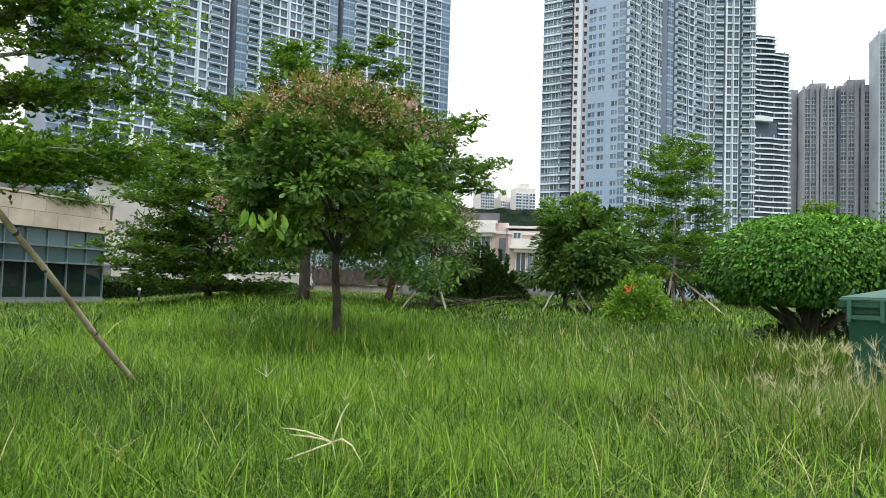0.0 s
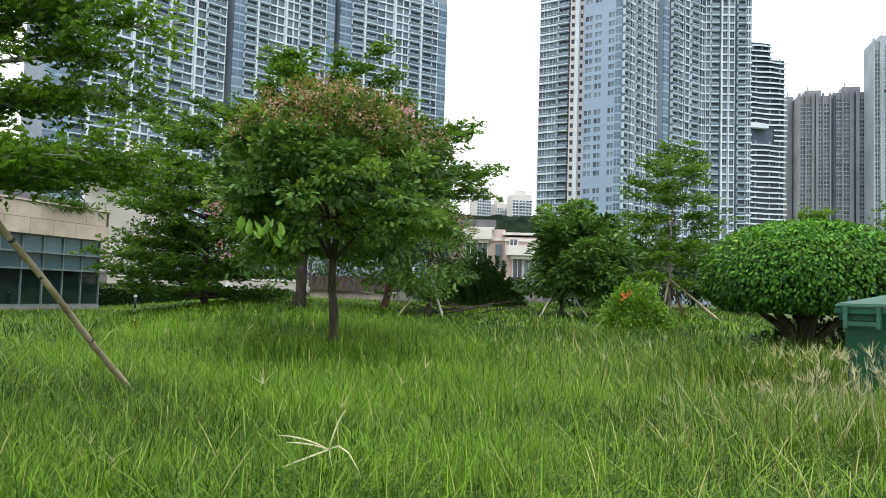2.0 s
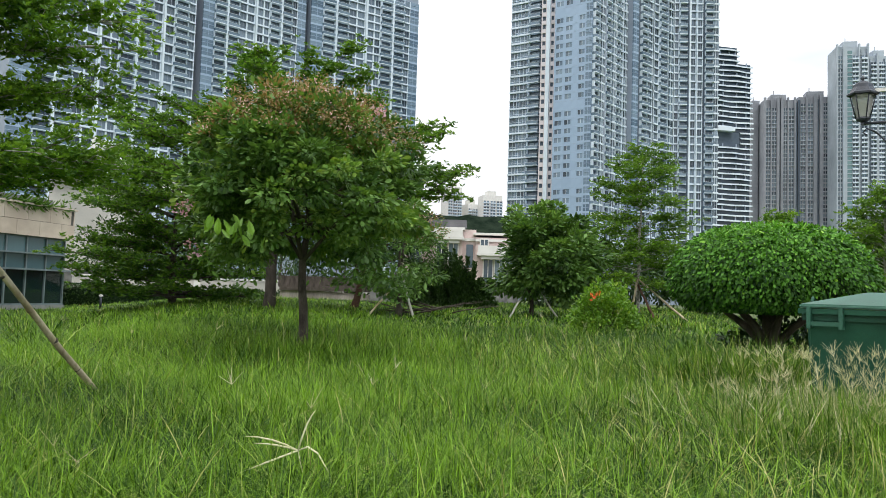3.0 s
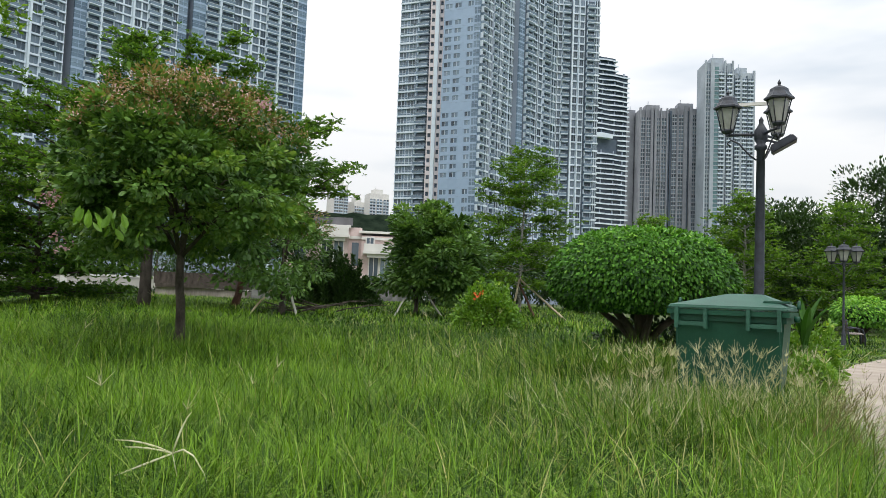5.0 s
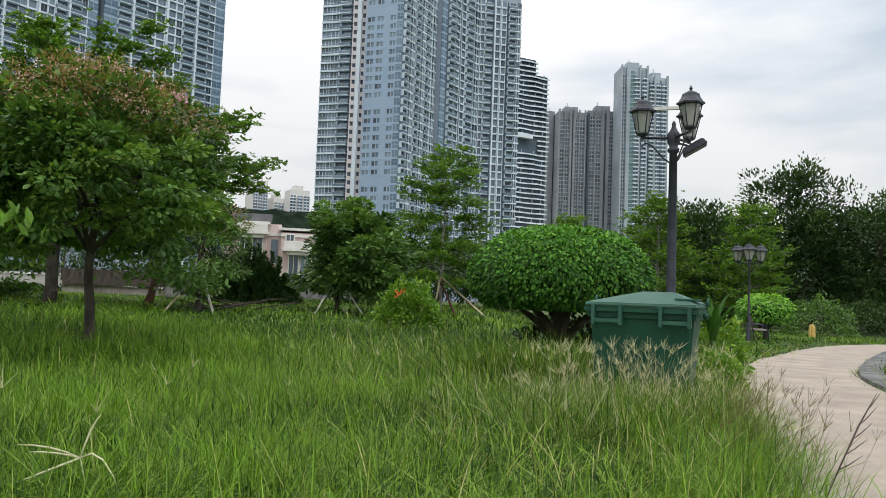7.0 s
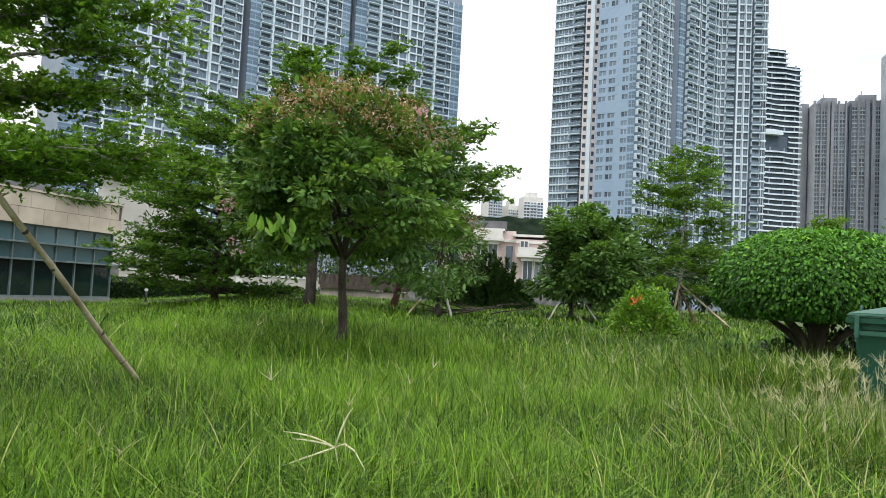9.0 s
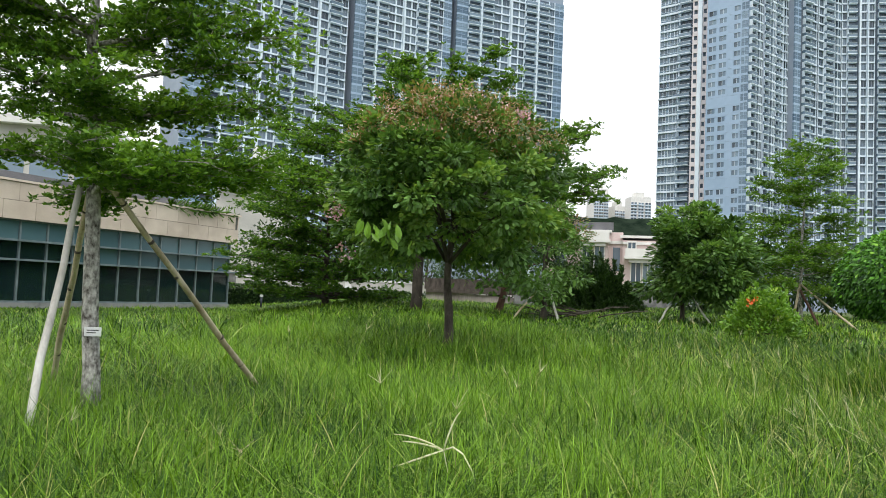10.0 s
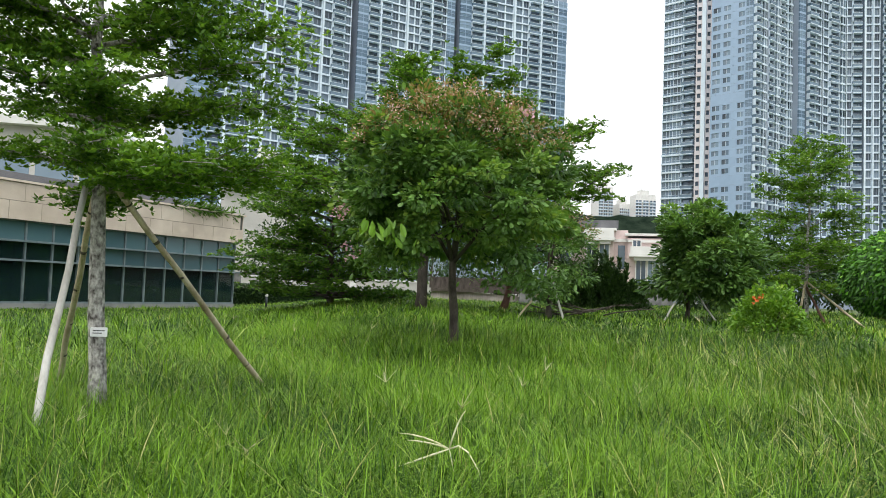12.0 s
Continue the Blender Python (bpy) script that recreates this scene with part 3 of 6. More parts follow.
def wavy_tower():
    """White undulating floor slabs round dark glass."""
    t = thing("apartment_tower", 0, 0, label="white tower with wavy balcony bands and a dark gap halfway up", category="tower", group="residential towers")
    p0, p1 = Vector(seen(-21.3, 505)), Vector(seen(-23.82, 520))
    u, length = (p1 - p0).normalized(), (p1 - p0).length
    base = Matrix.LocRotScale((*p0, 0), Euler((0, 0, math.atan2(u.y, u.x))), None)
    child("wall", boxes_mesh("wall", [(0.5, length - 0.5, 1.0, 20, 0, 152, 0), (0.5, length * 0.62, 1.0, 18, 152, 162, 0)], [M_T_GLASS]), t, base)
    for f in range(8, 50):
        z, full = 3.25 * f, f < 47
        n, L = 16, length if full else length * 0.66
        gap = 98 < z < 108
        xs = np.linspace(length * 0.7 if gap else -0.3, L + 0.3, n)
        edge = -0.8 - 0.9 * np.sin(xs * 0.32 + f * 0.35) * (0.4 + 0.6 * math.sin(f * 0.6) ** 2)
        rail = np.column_stack([xs, edge])
        back = np.column_stack([xs, np.full(n, 1.2)])
        child("floor_band", ribbon("floor_band", rail, back, z, z + 0.95, M_T_WHITE), t, base)
        if f % 2 or gap:
            continue
        for x in (L * 0.25, L * 0.6, L * 0.85):
            child("mullion", boxes_mesh("mullion", [(x, x + 0.7, 0.4, 1.0, z + 0.95, z + 3.25, 0)], [M_T_GREY]), t, base)
    # the dark gap is a slab over the glass with its shade painted in
    child("refuge_floor", boxes_mesh("refuge_floor", [(-0.3, length * 0.7, 0.85, 1.0, 98.5, 108, 0), (-2.0, length * 0.5, -3.0, 1.0, 108, 110.6, 1), (-0.3, 1.2, -0.8, 1.0, 100, 108, 1)], [M_T_DARK, M_T_WHITE]), t, base)


wavy_tower()


def ribbed_tower(bearing0, bearing1, d, top, label, ribs, mat, glass=M_T_GLASS):
    """A far tower: vertical piers with storeys of windows and sills between them."""
    t = thing("apartment_tower", 0, 0, label=label, category="tower", group="distant towers")
    p0, p1 = Vector(seen(bearing0, d)), Vector(seen(bearing1, d + 6))
    u, length = (p1 - p0).normalized(), (p1 - p0).length
    base = Matrix.LocRotScale((*p0, 0), Euler((0, 0, math.atan2(u.y, u.x))), None)
    child("wall", boxes_mesh("wall", [(0, length, 1, 20, 0, top, 0)], [mat]), t, base)
    child("roof_plant", boxes_mesh("roof_plant", [(length * 0.25, length * 0.7, 3, 14, top, top + 4.5, 0), (length * 0.3, length * 0.32, 2.6, 3, top + 4.5, top + 7, 0)], [mat]), t, base)
    for x0, x1, kind in ribs:
        x0, x1 = x0 * length, x1 * length
        if kind == "pier":
            child("pier", boxes_mesh("pier", [(x0, x1, -1.2, 1, 0, top + 1.5, 0)], [mat]), t, base)
        elif kind == "dark":
            # dark slab between the piers, coloured as shade
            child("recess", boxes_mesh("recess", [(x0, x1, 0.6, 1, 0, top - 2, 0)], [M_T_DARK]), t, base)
        elif kind == "glass":
            for f in range(8, int((top - 2) / 3.05)):
                child("glazed_bay", boxes_mesh("glazed_bay", [(x0, x1, -0.7, 1, f * 3.05, f * 3.05 + 0.6, 1), (x0 + 0.2, x1 - 0.2, -0.5, 1, f * 3.05 + 0.6, f * 3.05 + 3.05, 0)], [M_T_TEAL, M_T_PALE]), t, base)
        else:
            n = int((top - 4) / 3.05)
            sill = 0.9 if kind == "balcony" else 0.55
            mid, out = (x0 + x1) / 2, -1.3 if kind == "balcony" else -0.5
            me = relief("storey_window", [x0, x0 + 0.25, mid - 0.3, mid + 0.3, x1 - 0.25, x1], [0, sill, 2.75, 3.05],
                        [[(out, 1)] * 5, [(-0.1, 2), (0.3, 0), (-0.3, 2), (0.3, 0), (-0.1, 2)], [(0.2, 2)] * 5], [glass, M_T_WHITE if kind == "balcony" else M_T_PALE, mat], 1.0)
            for f in range(8, n):
                child("balcony" if kind == "balcony" else "window", me, t, base @ Matrix.Translation((0, 0, f * 3.05)))
    return t


TAUPE = "slim taupe-grey residential tower with vertical ribs"
ribbed_tower(-23.75, -24.75, 610, 148, TAUPE, [(0, 0.45, "pier"), (0.45, 0.6, "dark"), (0.6, 1, "win")], M_T_TAUPE)
ribbed_tower(-24.6, -26.7, 600, 149, TAUPE, [(0, 0.06, "pier"), (0.06, 0.2, "win"), (0.2, 0.24, "pier"), (0.24, 0.38, "win"), (0.38, 0.46, "pier"), (0.46, 0.5, "dark"), (0.5, 0.58, "pier"), (0.58, 0.7, "win"), (0.7, 0.74, "pier"), (0.74, 0.9, "win"), (0.9, 0.94, "pier"), (0.94, 1, "dark")], M_T_TAUPE)
ribbed_tower(-26.75, -29.05, 606, 151, TAUPE, [(0, 0.06, "dark"), (0.06, 0.2, "win"), (0.2, 0.25, "pier"), (0.25, 0.4, "win"), (0.4, 0.5, "pier"), (0.5, 0.56, "dark"), (0.56, 0.66, "pier"), (0.66, 0.78, "win"), (0.78, 1, "pier")], M_T_TAUPE)
ribbed_tower(-29.05, -30.95, 590, 180, "pale grey tower with a green glass strip and stacked balconies", [(0, 0.05, "pier"), (0.05, 0.2, "win"), (0.2, 0.33, "pier"), (0.33, 0.5, "glass"), (0.5, 0.68, "balcony"), (0.68, 0.73, "pier"), (0.73, 0.78, "dark"), (0.78, 0.95, "balcony"), (0.95, 1, "pier")], M_T_PALE)
ribbed_tower(-30.95, -32.35, 602, 175, "pale grey tower with stacked white balconies", [(0, 0.08, "dark"), (0.08, 0.3, "balcony"), (0.3, 0.4, "pier"), (0.4, 0.62, "balcony"), (0.62, 0.68, "dark"), (0.68, 0.92, "balcony"), (0.92, 1, "pier")], M_T_PALE)
for b0, b1_, d, top in ((-2.5, -3.5, 790, 112), (-4.0, -4.8, 800, 96), (-5.1, -6.5, 780, 103)):
    ribbed_tower(b0, b1_, d, top, "distant white apartment block on the hillside", [(0, 0.3, "balcony"), (0.36, 0.64, "balcony"), (0.7, 1, "balcony")], M_TRIM)


# ---- pink house, club house, glass pavilion, walls ----
def pink_house():
    h = thing("house", 1.75, 69.0, turn=-5, label="two-storey pale pink rendered house with white balconies", category="house")
    h.scale = (0.76, 1, 1.03)
    child("wall", boxes_mesh("wall", [(0, 3.4, 0, 9, 0, 6.6, 0), (3.4, 5.0, 0.8, 9, 0, 6.9, 0), (5.0, 9.6, 0.2, 9, 0, 6.2, 0), (-4, 0, 1.5, 9, 0, 6.8, 0)], [M_PINK]), h)
    child("corner_window", boxes_mesh("corner_window", [(3.9, 4.7, 0.72, 1.0, 3.6, 5.6, 0)], [M_T_GLASS]), h)
    child("cornice", boxes_mesh("cornice", [(3.3, 5.1, 0.62, 0.9, 5.9, 6.15, 0), (5.0, 9.7, 0.0, 0.3, 5.85, 6.05, 0)], [M_TRIM]), h)
    child("roof", boxes_mesh("roof", [(-4.3, 3.7, -0.3, 9.3, 6.8, 7.0, 0), (4.7, 10.0, 0.0, 9.3, 6.4, 6.6, 0)], [M_TRIM]), h)
    child("roof_parapet", boxes_mesh("roof_parapet", [(-0.6, 3.9, 0.4, 0.6, 7.0, 7.7, 0)], [M_GREY_ROOF]), h)
    for x0, x1, z in ((-0.3, 3.6, 5.9), (5.2, 9.2, 4.6)):
        child("balcony", boxes_mesh("balcony", [(x0, x1, -1.1, 0.2, z, z + 0.25, 0), (x0 + 0.1, x1 - 0.1, -1.05, -0.95, z + 0.25, z + 0.85, 0), (x0 + 0.5, x1 - 0.5, -0.8, 0.2, z - 0.3, z, 0)], [M_TRIM]), h)
    for x0, x1, z0, z1 in ((0.5, 1.5, 3.6, 5.6), (1.9, 2.9, 3.6, 5.6), (-2.6, -1.4, 3.8, 5.6), (6.0, 7.0, 1.6, 4.3), (7.3, 8.3, 1.6, 4.3), (8.6, 9.3, 1.8, 4.3), (5.6, 6.4, 5.0, 6.0), (0.6, 2.4, 0.8, 2.4)):
        w = child("window", boxes_mesh("window", [(x0, x1, -0.04, 0.3, z0, z1, 0)], [M_T_GLASS]), h)
        child("window_frame", boxes_mesh("window_frame", [(x0 - 0.12, x0, -0.1, 0.3, z0 - 0.12, z1 + 0.12, 0), (x1, x1 + 0.12, -0.1, 0.3, z0 - 0.12, z1 + 0.12, 0), (x0, x1, -0.1, 0.3, z1, z1 + 0.12, 0),
                                                          (x0, x1, -0.14, 0.3, z0 - 0.14, z0, 0), ((x0 + x1) / 2 - 0.04, (x0 + x1) / 2 + 0.04, -0.08, -0.04, z0, z1, 0)], [M_TRIM]), w)


pink_house()


def pavilion():
    """Low building: three rows of glass under a deep stone band."""
    p = thing("glass_pavilion", -19.6, 24.9, turn=73.35, label="low pavilion with teal glass walls under a beige stone band", category="building")
    x0, x1 = -6.0, 12.2
    child("floor_slab", boxes_mesh("floor_slab", [(x0, x1, -0.15, 14, 0, 0.2, 0)], [M_KERB]), p)
    child("roof", boxes_mesh("roof", [(x0, x1, 0.1, 14, 4.1, 4.5, 0)], [M_GREY_ROOF]), p)
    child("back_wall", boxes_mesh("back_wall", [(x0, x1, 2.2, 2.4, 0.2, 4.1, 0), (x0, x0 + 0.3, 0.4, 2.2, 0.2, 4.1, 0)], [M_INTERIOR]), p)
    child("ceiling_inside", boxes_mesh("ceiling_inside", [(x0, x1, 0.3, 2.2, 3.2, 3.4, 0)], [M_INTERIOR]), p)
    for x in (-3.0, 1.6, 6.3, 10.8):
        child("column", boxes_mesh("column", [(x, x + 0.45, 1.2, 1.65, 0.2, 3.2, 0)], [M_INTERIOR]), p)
    # stone band of slabs in two courses
    for r, (z0, z1) in enumerate(((3.2, 3.86), (3.875, 4.52))):
        x = x0 - (0.0 if r else 0.6)
        while x < x1:
            e = min(x + 1.3, x1 + 0.25)
            child("stone_slab", boxes_mesh("stone_slab", [(max(x, x0), e - 0.012, -0.3, -0.24, z0, z1, 0)], [M_STONE]), p)
            x += 1.3
    child("stone_backing", boxes_mesh("stone_backing", [(x0, x1 + 0.22, -0.235, 0.3, 3.2, 4.5, 0), (x1 - 0.1, x1 + 0.2, 0.3, 13.8, 3.2, 4.5, 0)], [M_STONE_DARK]), p)
    child("stone_end", boxes_mesh("stone_end", [(x1 + 0.225, x1 + 0.28, -0.24, 13.8, 3.2, 4.52, 0)], [M_STONE]), p)
    child("coping", boxes_mesh("coping", [(x0, x1 + 0.35, -0.36, 0.1, 4.54, 4.62, 0), (x1 - 0.1, x1 + 0.35, 0.1, 13.8, 4.54, 4.62, 0)], [M_STONE]), p)
    rows = ((0.25, 1.72, 0), (1.80, 2.42, 0), (2.50, 3.18, 1))
    n = 16
    step = (x1 - x0) / n
    for k in range(n):
        for z0, z1, frosted in rows:
            fr = frosted or (z0 > 1.5 and k > 7)
            child("pane", boxes_mesh("pane", [(x0 + k * step + 0.04, x0 + (k + 1) * step - 0.04, 0.02, 0.04, z0, z1, 0)], [M_PANE_FROST if fr else M_PANE]), p)
    for k in range(n + 1):
        child("mullion", boxes_mesh("mullion", [(x0 + k * step - 0.035, x0 + k * step + 0.035, -0.05, 0.1, 0.2, 3.2, 0)], [M_STEEL]), p)
    for z, out in ((0.2, 0.05), (1.72, 0.28), (2.42, 0.28), (3.16, 0.06)):
        child("rail", boxes_mesh("rail", [(x0, x1 + (0.6 if out > 0.2 else 0.05), -out, 0.08, z, z + 0.07, 0)], [M_STEEL]), p)
    # grey upstand behind the coping, and grasses of a roof bed that hang over it
    child("parapet_rail", boxes_mesh("parapet_rail", [(x0, x1 - 0.6, 0.25, 0.31, 4.62, 4.95, 0)], [M_GREY_ROOF]), p)
    for x, k in ((9.2, 70), (9.9, 90), (10.5, 60), (8.3, 30), (3.0, 40), (11.6, 26)):
        V = np.column_stack([x + rng.normal(0, 0.3, k), np.full(k, -0.15), np.full(k, 4.62)])
        o = np.column_stack([rng.normal(0, 0.5, k), np.full(k, -0.7), rng.normal(0.3, 0.7, k)])
        child("hanging_grass", leaves_mesh("hanging_grass", V, o, 0.44, M_LEAF_TIER, rng.uniform(0.0, 0.5, k), 0.08, 0.3, 0.9), p, label="green grass that hangs over the roof edge")
    # end wall of glass
    for k in range(4):
        for z0, z1, frosted in rows:
            child("pane", boxes_mesh("pane", [(x1 - 0.02, x1, 0.15 + k * 1.4, 1.45 + k * 1.4, z0, z1, 0)], [M_PANE_FROST if frosted else M_PANE]), p)
        child("mullion", boxes_mesh("mullion", [(x1 - 0.06, x1 + 0.03, 0.08 + k * 1.4, 0.14 + k * 1.4, 0.2, 3.2, 0)], [M_STEEL]), p)


pavilion()


def club_house():
    """Large pale house behind the pavilion with a long sloping eave of slats."""
    c = thing("club_house", -34.0, 52.0, turn=20, label="large pale building with a sloping slatted eave behind the trees", category="building")
    child("wall", boxes_mesh("wall", [(-24, 1, 0, 16, 0, 12.0, 0), (1, 9, 0.5, 16, 0, 5.0, 0), (9, 15, 0.5, 16, 0, 8.6, 0)], [M_RENDER_WALL]), c)
    child("roof", boxes_mesh("roof", [(-24.5, 1.5, -0.8, 16.5, 12.0, 12.6, 0), (1.5, 9, -0.4, 16.5, 5.0, 5.4, 0), (9, 12, -0.4, 16.5, 8.6, 9.1, 0)], [M_TRIM]), c)
    for k in range(7):
        me = boxes_mesh("eave_slat", [(11.5, 19.0, -1.0 + k * 0.5, -0.72 + k * 0.5, -0.1, 0.25, 0)], [M_TRIM])
        child("eave_slat", me, c, pose(0, 0, 10.2 + k * 0.3, 0, 0, 0) @ Matrix.Translation((11, 0, 0)) @ pose(0, 0, 0, 0, 18, 0) @ Matrix.Translation((-11, 0, 0)))
    for k in range(8):
        for z in (1.2, 4.6, 8.2):
            w = child("window", boxes_mesh("window", [(-22 + k * 3.0, -19.4 + k * 3.0, -0.05, 0.2, z, z + 1.5, 0)], [M_T_GLASS]), c)
            child("window_frame", boxes_mesh("window_frame", [(-22.1 + k * 3.0, -19.3 + k * 3.0, -0.12, 0.1, z - 0.12, z, 0), (-22.1 + k * 3.0, -19.3 + k * 3.0, -0.12, 0.1, z + 1.5, z + 1.6, 0)], [M_TRIM]), w)


club_house()

# low boundary walls behind the lawn
w = thing("boundary_wall", -19.5, 45.5, turn=-3, label="low pale rendered boundary wall with coping", category="wall", kind="structure")
child("wall", boxes_mesh("wall", [(0, 17.5, 0, 0.3, 0, 1.65, 0)], [M_RENDER_WALL]), w)
child("coping", boxes_mesh("coping", [(0, 17.5, -0.06, 0.36, 1.65, 1.75, 0)], [M_TRIM]), w)
child("upper_wall", boxes_mesh("upper_wall", [(-3, 8, 4.0, 4.3, 0, 2.0, 0), (10, 26, 5.0, 5.3, 0, 2.1, 0)], [M_KERB]), w)
for x in (2.5, 7.2):
    child("post", bevelled_box("post", (0.35, 0.35, 2.1), (x, 0.15, 0), M_TRIM, 0.02), w)
r = thing("ramp_wall", -4.3, 37.5, turn=-2, label="stained pinkish retaining wall of a ramp", category="wall", kind="structure")
bm = bmesh.new()
for y in (0, 0.4):
    for x, z in ((0, 0.0), (2.9, 0.0), (3.9, 0.0), (3.9, 1.0), (0, 1.2), (-2.0, 1.2), (-2.0, 0.7)):
        bm.verts.new((x, y, z))
bm.verts.ensure_lookup_table()
bm.faces.new(bm.verts[:7])
bm.faces.new(bm.verts[7:][::-1])
for k in range(7):
    j = (k + 1) % 7
    bm.faces.new([bm.verts[j], bm.verts[k], bm.verts[7 + k], bm.verts[7 + j]])
child("wall", from_bm("wall", bm, M_RAMP, False), r)
child("beam", boxes_mesh("beam", [(-2.0, 4.1, -0.15, 0.5, 1.2, 1.36, 0)], [M_BARK_DARK]), r)
child("deck", boxes_mesh("deck", [(-2.2, 3.8, 0.5, 4, 1.36, 1.9, 0)], [M_BARK_DARK]), r)
c = thing("equipment_box", -1.4, 36.5, turn=4, label="grey utility cabinet beside the ramp", category="cabinet")
child("body", bevelled_box("body", (1.1, 0.8, 1.1), (0, 0, 0), M_KERB, 0.03), c)
child("lid", bevelled_box("lid", (1.2, 0.9, 0.07), (0, 0, 1.1), M_KERB, 0.02), c)


# ---- trees ----
def limb_line(start, heading, rise, length, bend=0.25, n=6, sag=0.0, level=0.5):
    """A wavering line from start that goes out along heading (radians) and up."""
    p, pts = Vector(start), [Vector(start)]
    for k in range(n):
        f = (k + 1) / n
        heading += rng.normal(0, bend * 0.35)
        d = Vector((math.cos(heading), math.sin(heading), rise * (1 - level * f) - sag * f + rng.normal(0, 0.05)))
        p = p + d.normalized() * (length / n)
        pts.append(p)
    return pts


def rosette_cloud(lines, spacing, per, spread, lift):
    """Leaves in small upturned whorls set along twigs."""
    at, out = [], []
    for pts in lines:
        P = np.array(pts)
        seg = np.concatenate([[0], np.cumsum(np.linalg.norm(np.diff(P, axis=0), axis=1))])
        n = max(2, int(seg[-1] / spacing))
        f = seg[-1] * (0.12 + 0.9 * (np.arange(n) + rng.uniform(0, 1, n)) / n)
        c = np.column_stack([np.interp(f, seg, P[:, k]) for k in range(3)]) + rng.normal(0, 1, (n, 3)) * np.array([1, 1, 0.55]) * spread
        a = (rng.uniform(0, 6.28, (n, 1)) + np.arange(per) * 6.2832 / per + rng.normal(0, 0.25, (n, per))).ravel()
        at.append(np.repeat(c, per, 0))
        out.append(np.column_stack([np.cos(a), np.sin(a), lift + rng.normal(0, 0.25, n * per)]))
    return np.concatenate(at), np.concatenate(out)


def tiered_tree(t, height, fork, radius, tiers, trunk_r, leaf, bark, mat, lean=(0, 0), spread=0.16, arms=5, twigs=7, first_rise=0.25, taper=0.55, shade=0.0, inner=0.25, seed=0, extra=(), whorl=(0.05, 6), level=0.5, plain=False, wild=0.1, twig=(0.2, 0.45)):
    """Trunk with whorls of near-level limbs, leaves standing up along flat sprays."""
    settle_seed(t, seed)
    n = 12
    trunk = [Vector((lean[0] * (k / n) ** 1.2 + 0.02 * math.sin(k * 1.7), lean[1] * k / n + 0.02 * math.cos(k * 2.1), height * 0.97 * k / n - (0.05 if k == 0 else 0))) for k in range(n + 1)]
    child("trunk", tubes_mesh("trunk", [(trunk, [trunk_r * (1.25 if k == 0 else 1) * (1 - 0.8 * (k / n) ** 1.3) for k in range(n + 1)], 10)], bark), t)
    clouds = []
    for s in range(tiers):
        f = s / max(1, tiers - 1)
        z = fork + (height - fork) * 0.96 * f
        reach = radius * (1 - taper * f ** 1.4) * (1 if s else 0.9)
        at0 = trunk[min(n, int(z / height / 0.97 * n))].copy()
        at0.z = z
        m = arms
        turn = rng.uniform(0, 6)
        for a in range(m):
            h = turn + a * 2 * math.pi / m + rng.normal(0, 0.3)
            L = reach * rng.uniform(0.66, 1.1)
            line = limb_line(at0 + Vector((0, 0, rng.normal(0, 0.22) * (height - fork) / tiers)), h, first_rise + 0.5 * f, L, 0.22, 7, 0.05, level)
            r0 = trunk_r * 0.36 * (1 - 0.55 * f)
            wood = [(line, [r0 * (1 - 0.8 * k / 7) for k in range(8)], 6)]
            for j in range(twigs):
                q = rng.uniform(inner, 1.0)
                i = min(6, int(q * 7))
                b = Vector(line[i]).lerp(line[i + 1], q * 7 - i if q < 1 else 1)
                tw = limb_line(b, h + rng.choice((-1, 1)) * rng.uniform(0.35, 1.2), 0.18 + 0.3 * f + rng.normal(0, wild), L * rng.uniform(*twig), 0.3, 4)
                wood.append((tw, [r0 * 0.35, r0 * 0.28, r0 * 0.2, r0 * 0.14, r0 * 0.08], 4))
                clouds.append(tw)
            clouds.append(line[3:])
            child("limb", tubes_mesh("limb", wood, bark), t)
    for z, h, L, *up in extra:
        line = limb_line((trunk[min(n, int(z / height / 0.97 * n))].x, 0, z), h, up[0] if up else 0.22, L, 0.14 if up else 0.2, 7, 0.05, 0.0 if up else 0.5)
        wood = [(line, [trunk_r * 0.34 * (1 - 0.8 * k / 7) for k in range(8)], 6)]
        for j in range(twigs + 8):
            i = rng.integers(1, 7)
            tw = limb_line(line[i], h + rng.choice((-1, 1)) * rng.uniform(0.3, 1.1), 0.16 + rng.normal(0, wild), L * rng.uniform(*twig), 0.3, 4)
            wood.append((tw, [trunk_r * q for q in (0.12, 0.1, 0.07, 0.05, 0.03)], 4))
            clouds.append(tw)
        clouds.append(line[2:])
        child("limb", tubes_mesh("limb", wood, bark), t)
    at, out = rosette_cloud(clouds, *whorl, spread, 0.45)
    patch = np.array([noise.noise(Vector(p) * 1.7) for p in at[::6]])
    tint = np.clip(rng.normal(0.42 + shade, 0.2, len(at)) + 0.35 * np.repeat(patch, 6)[:len(at)], 0, 1)
    child("crown", leaves_mesh("crown", at, out, leaf, mat, tint, 0.5, -0.15, plain=plain), t, label="flat layers of small bright leaves")


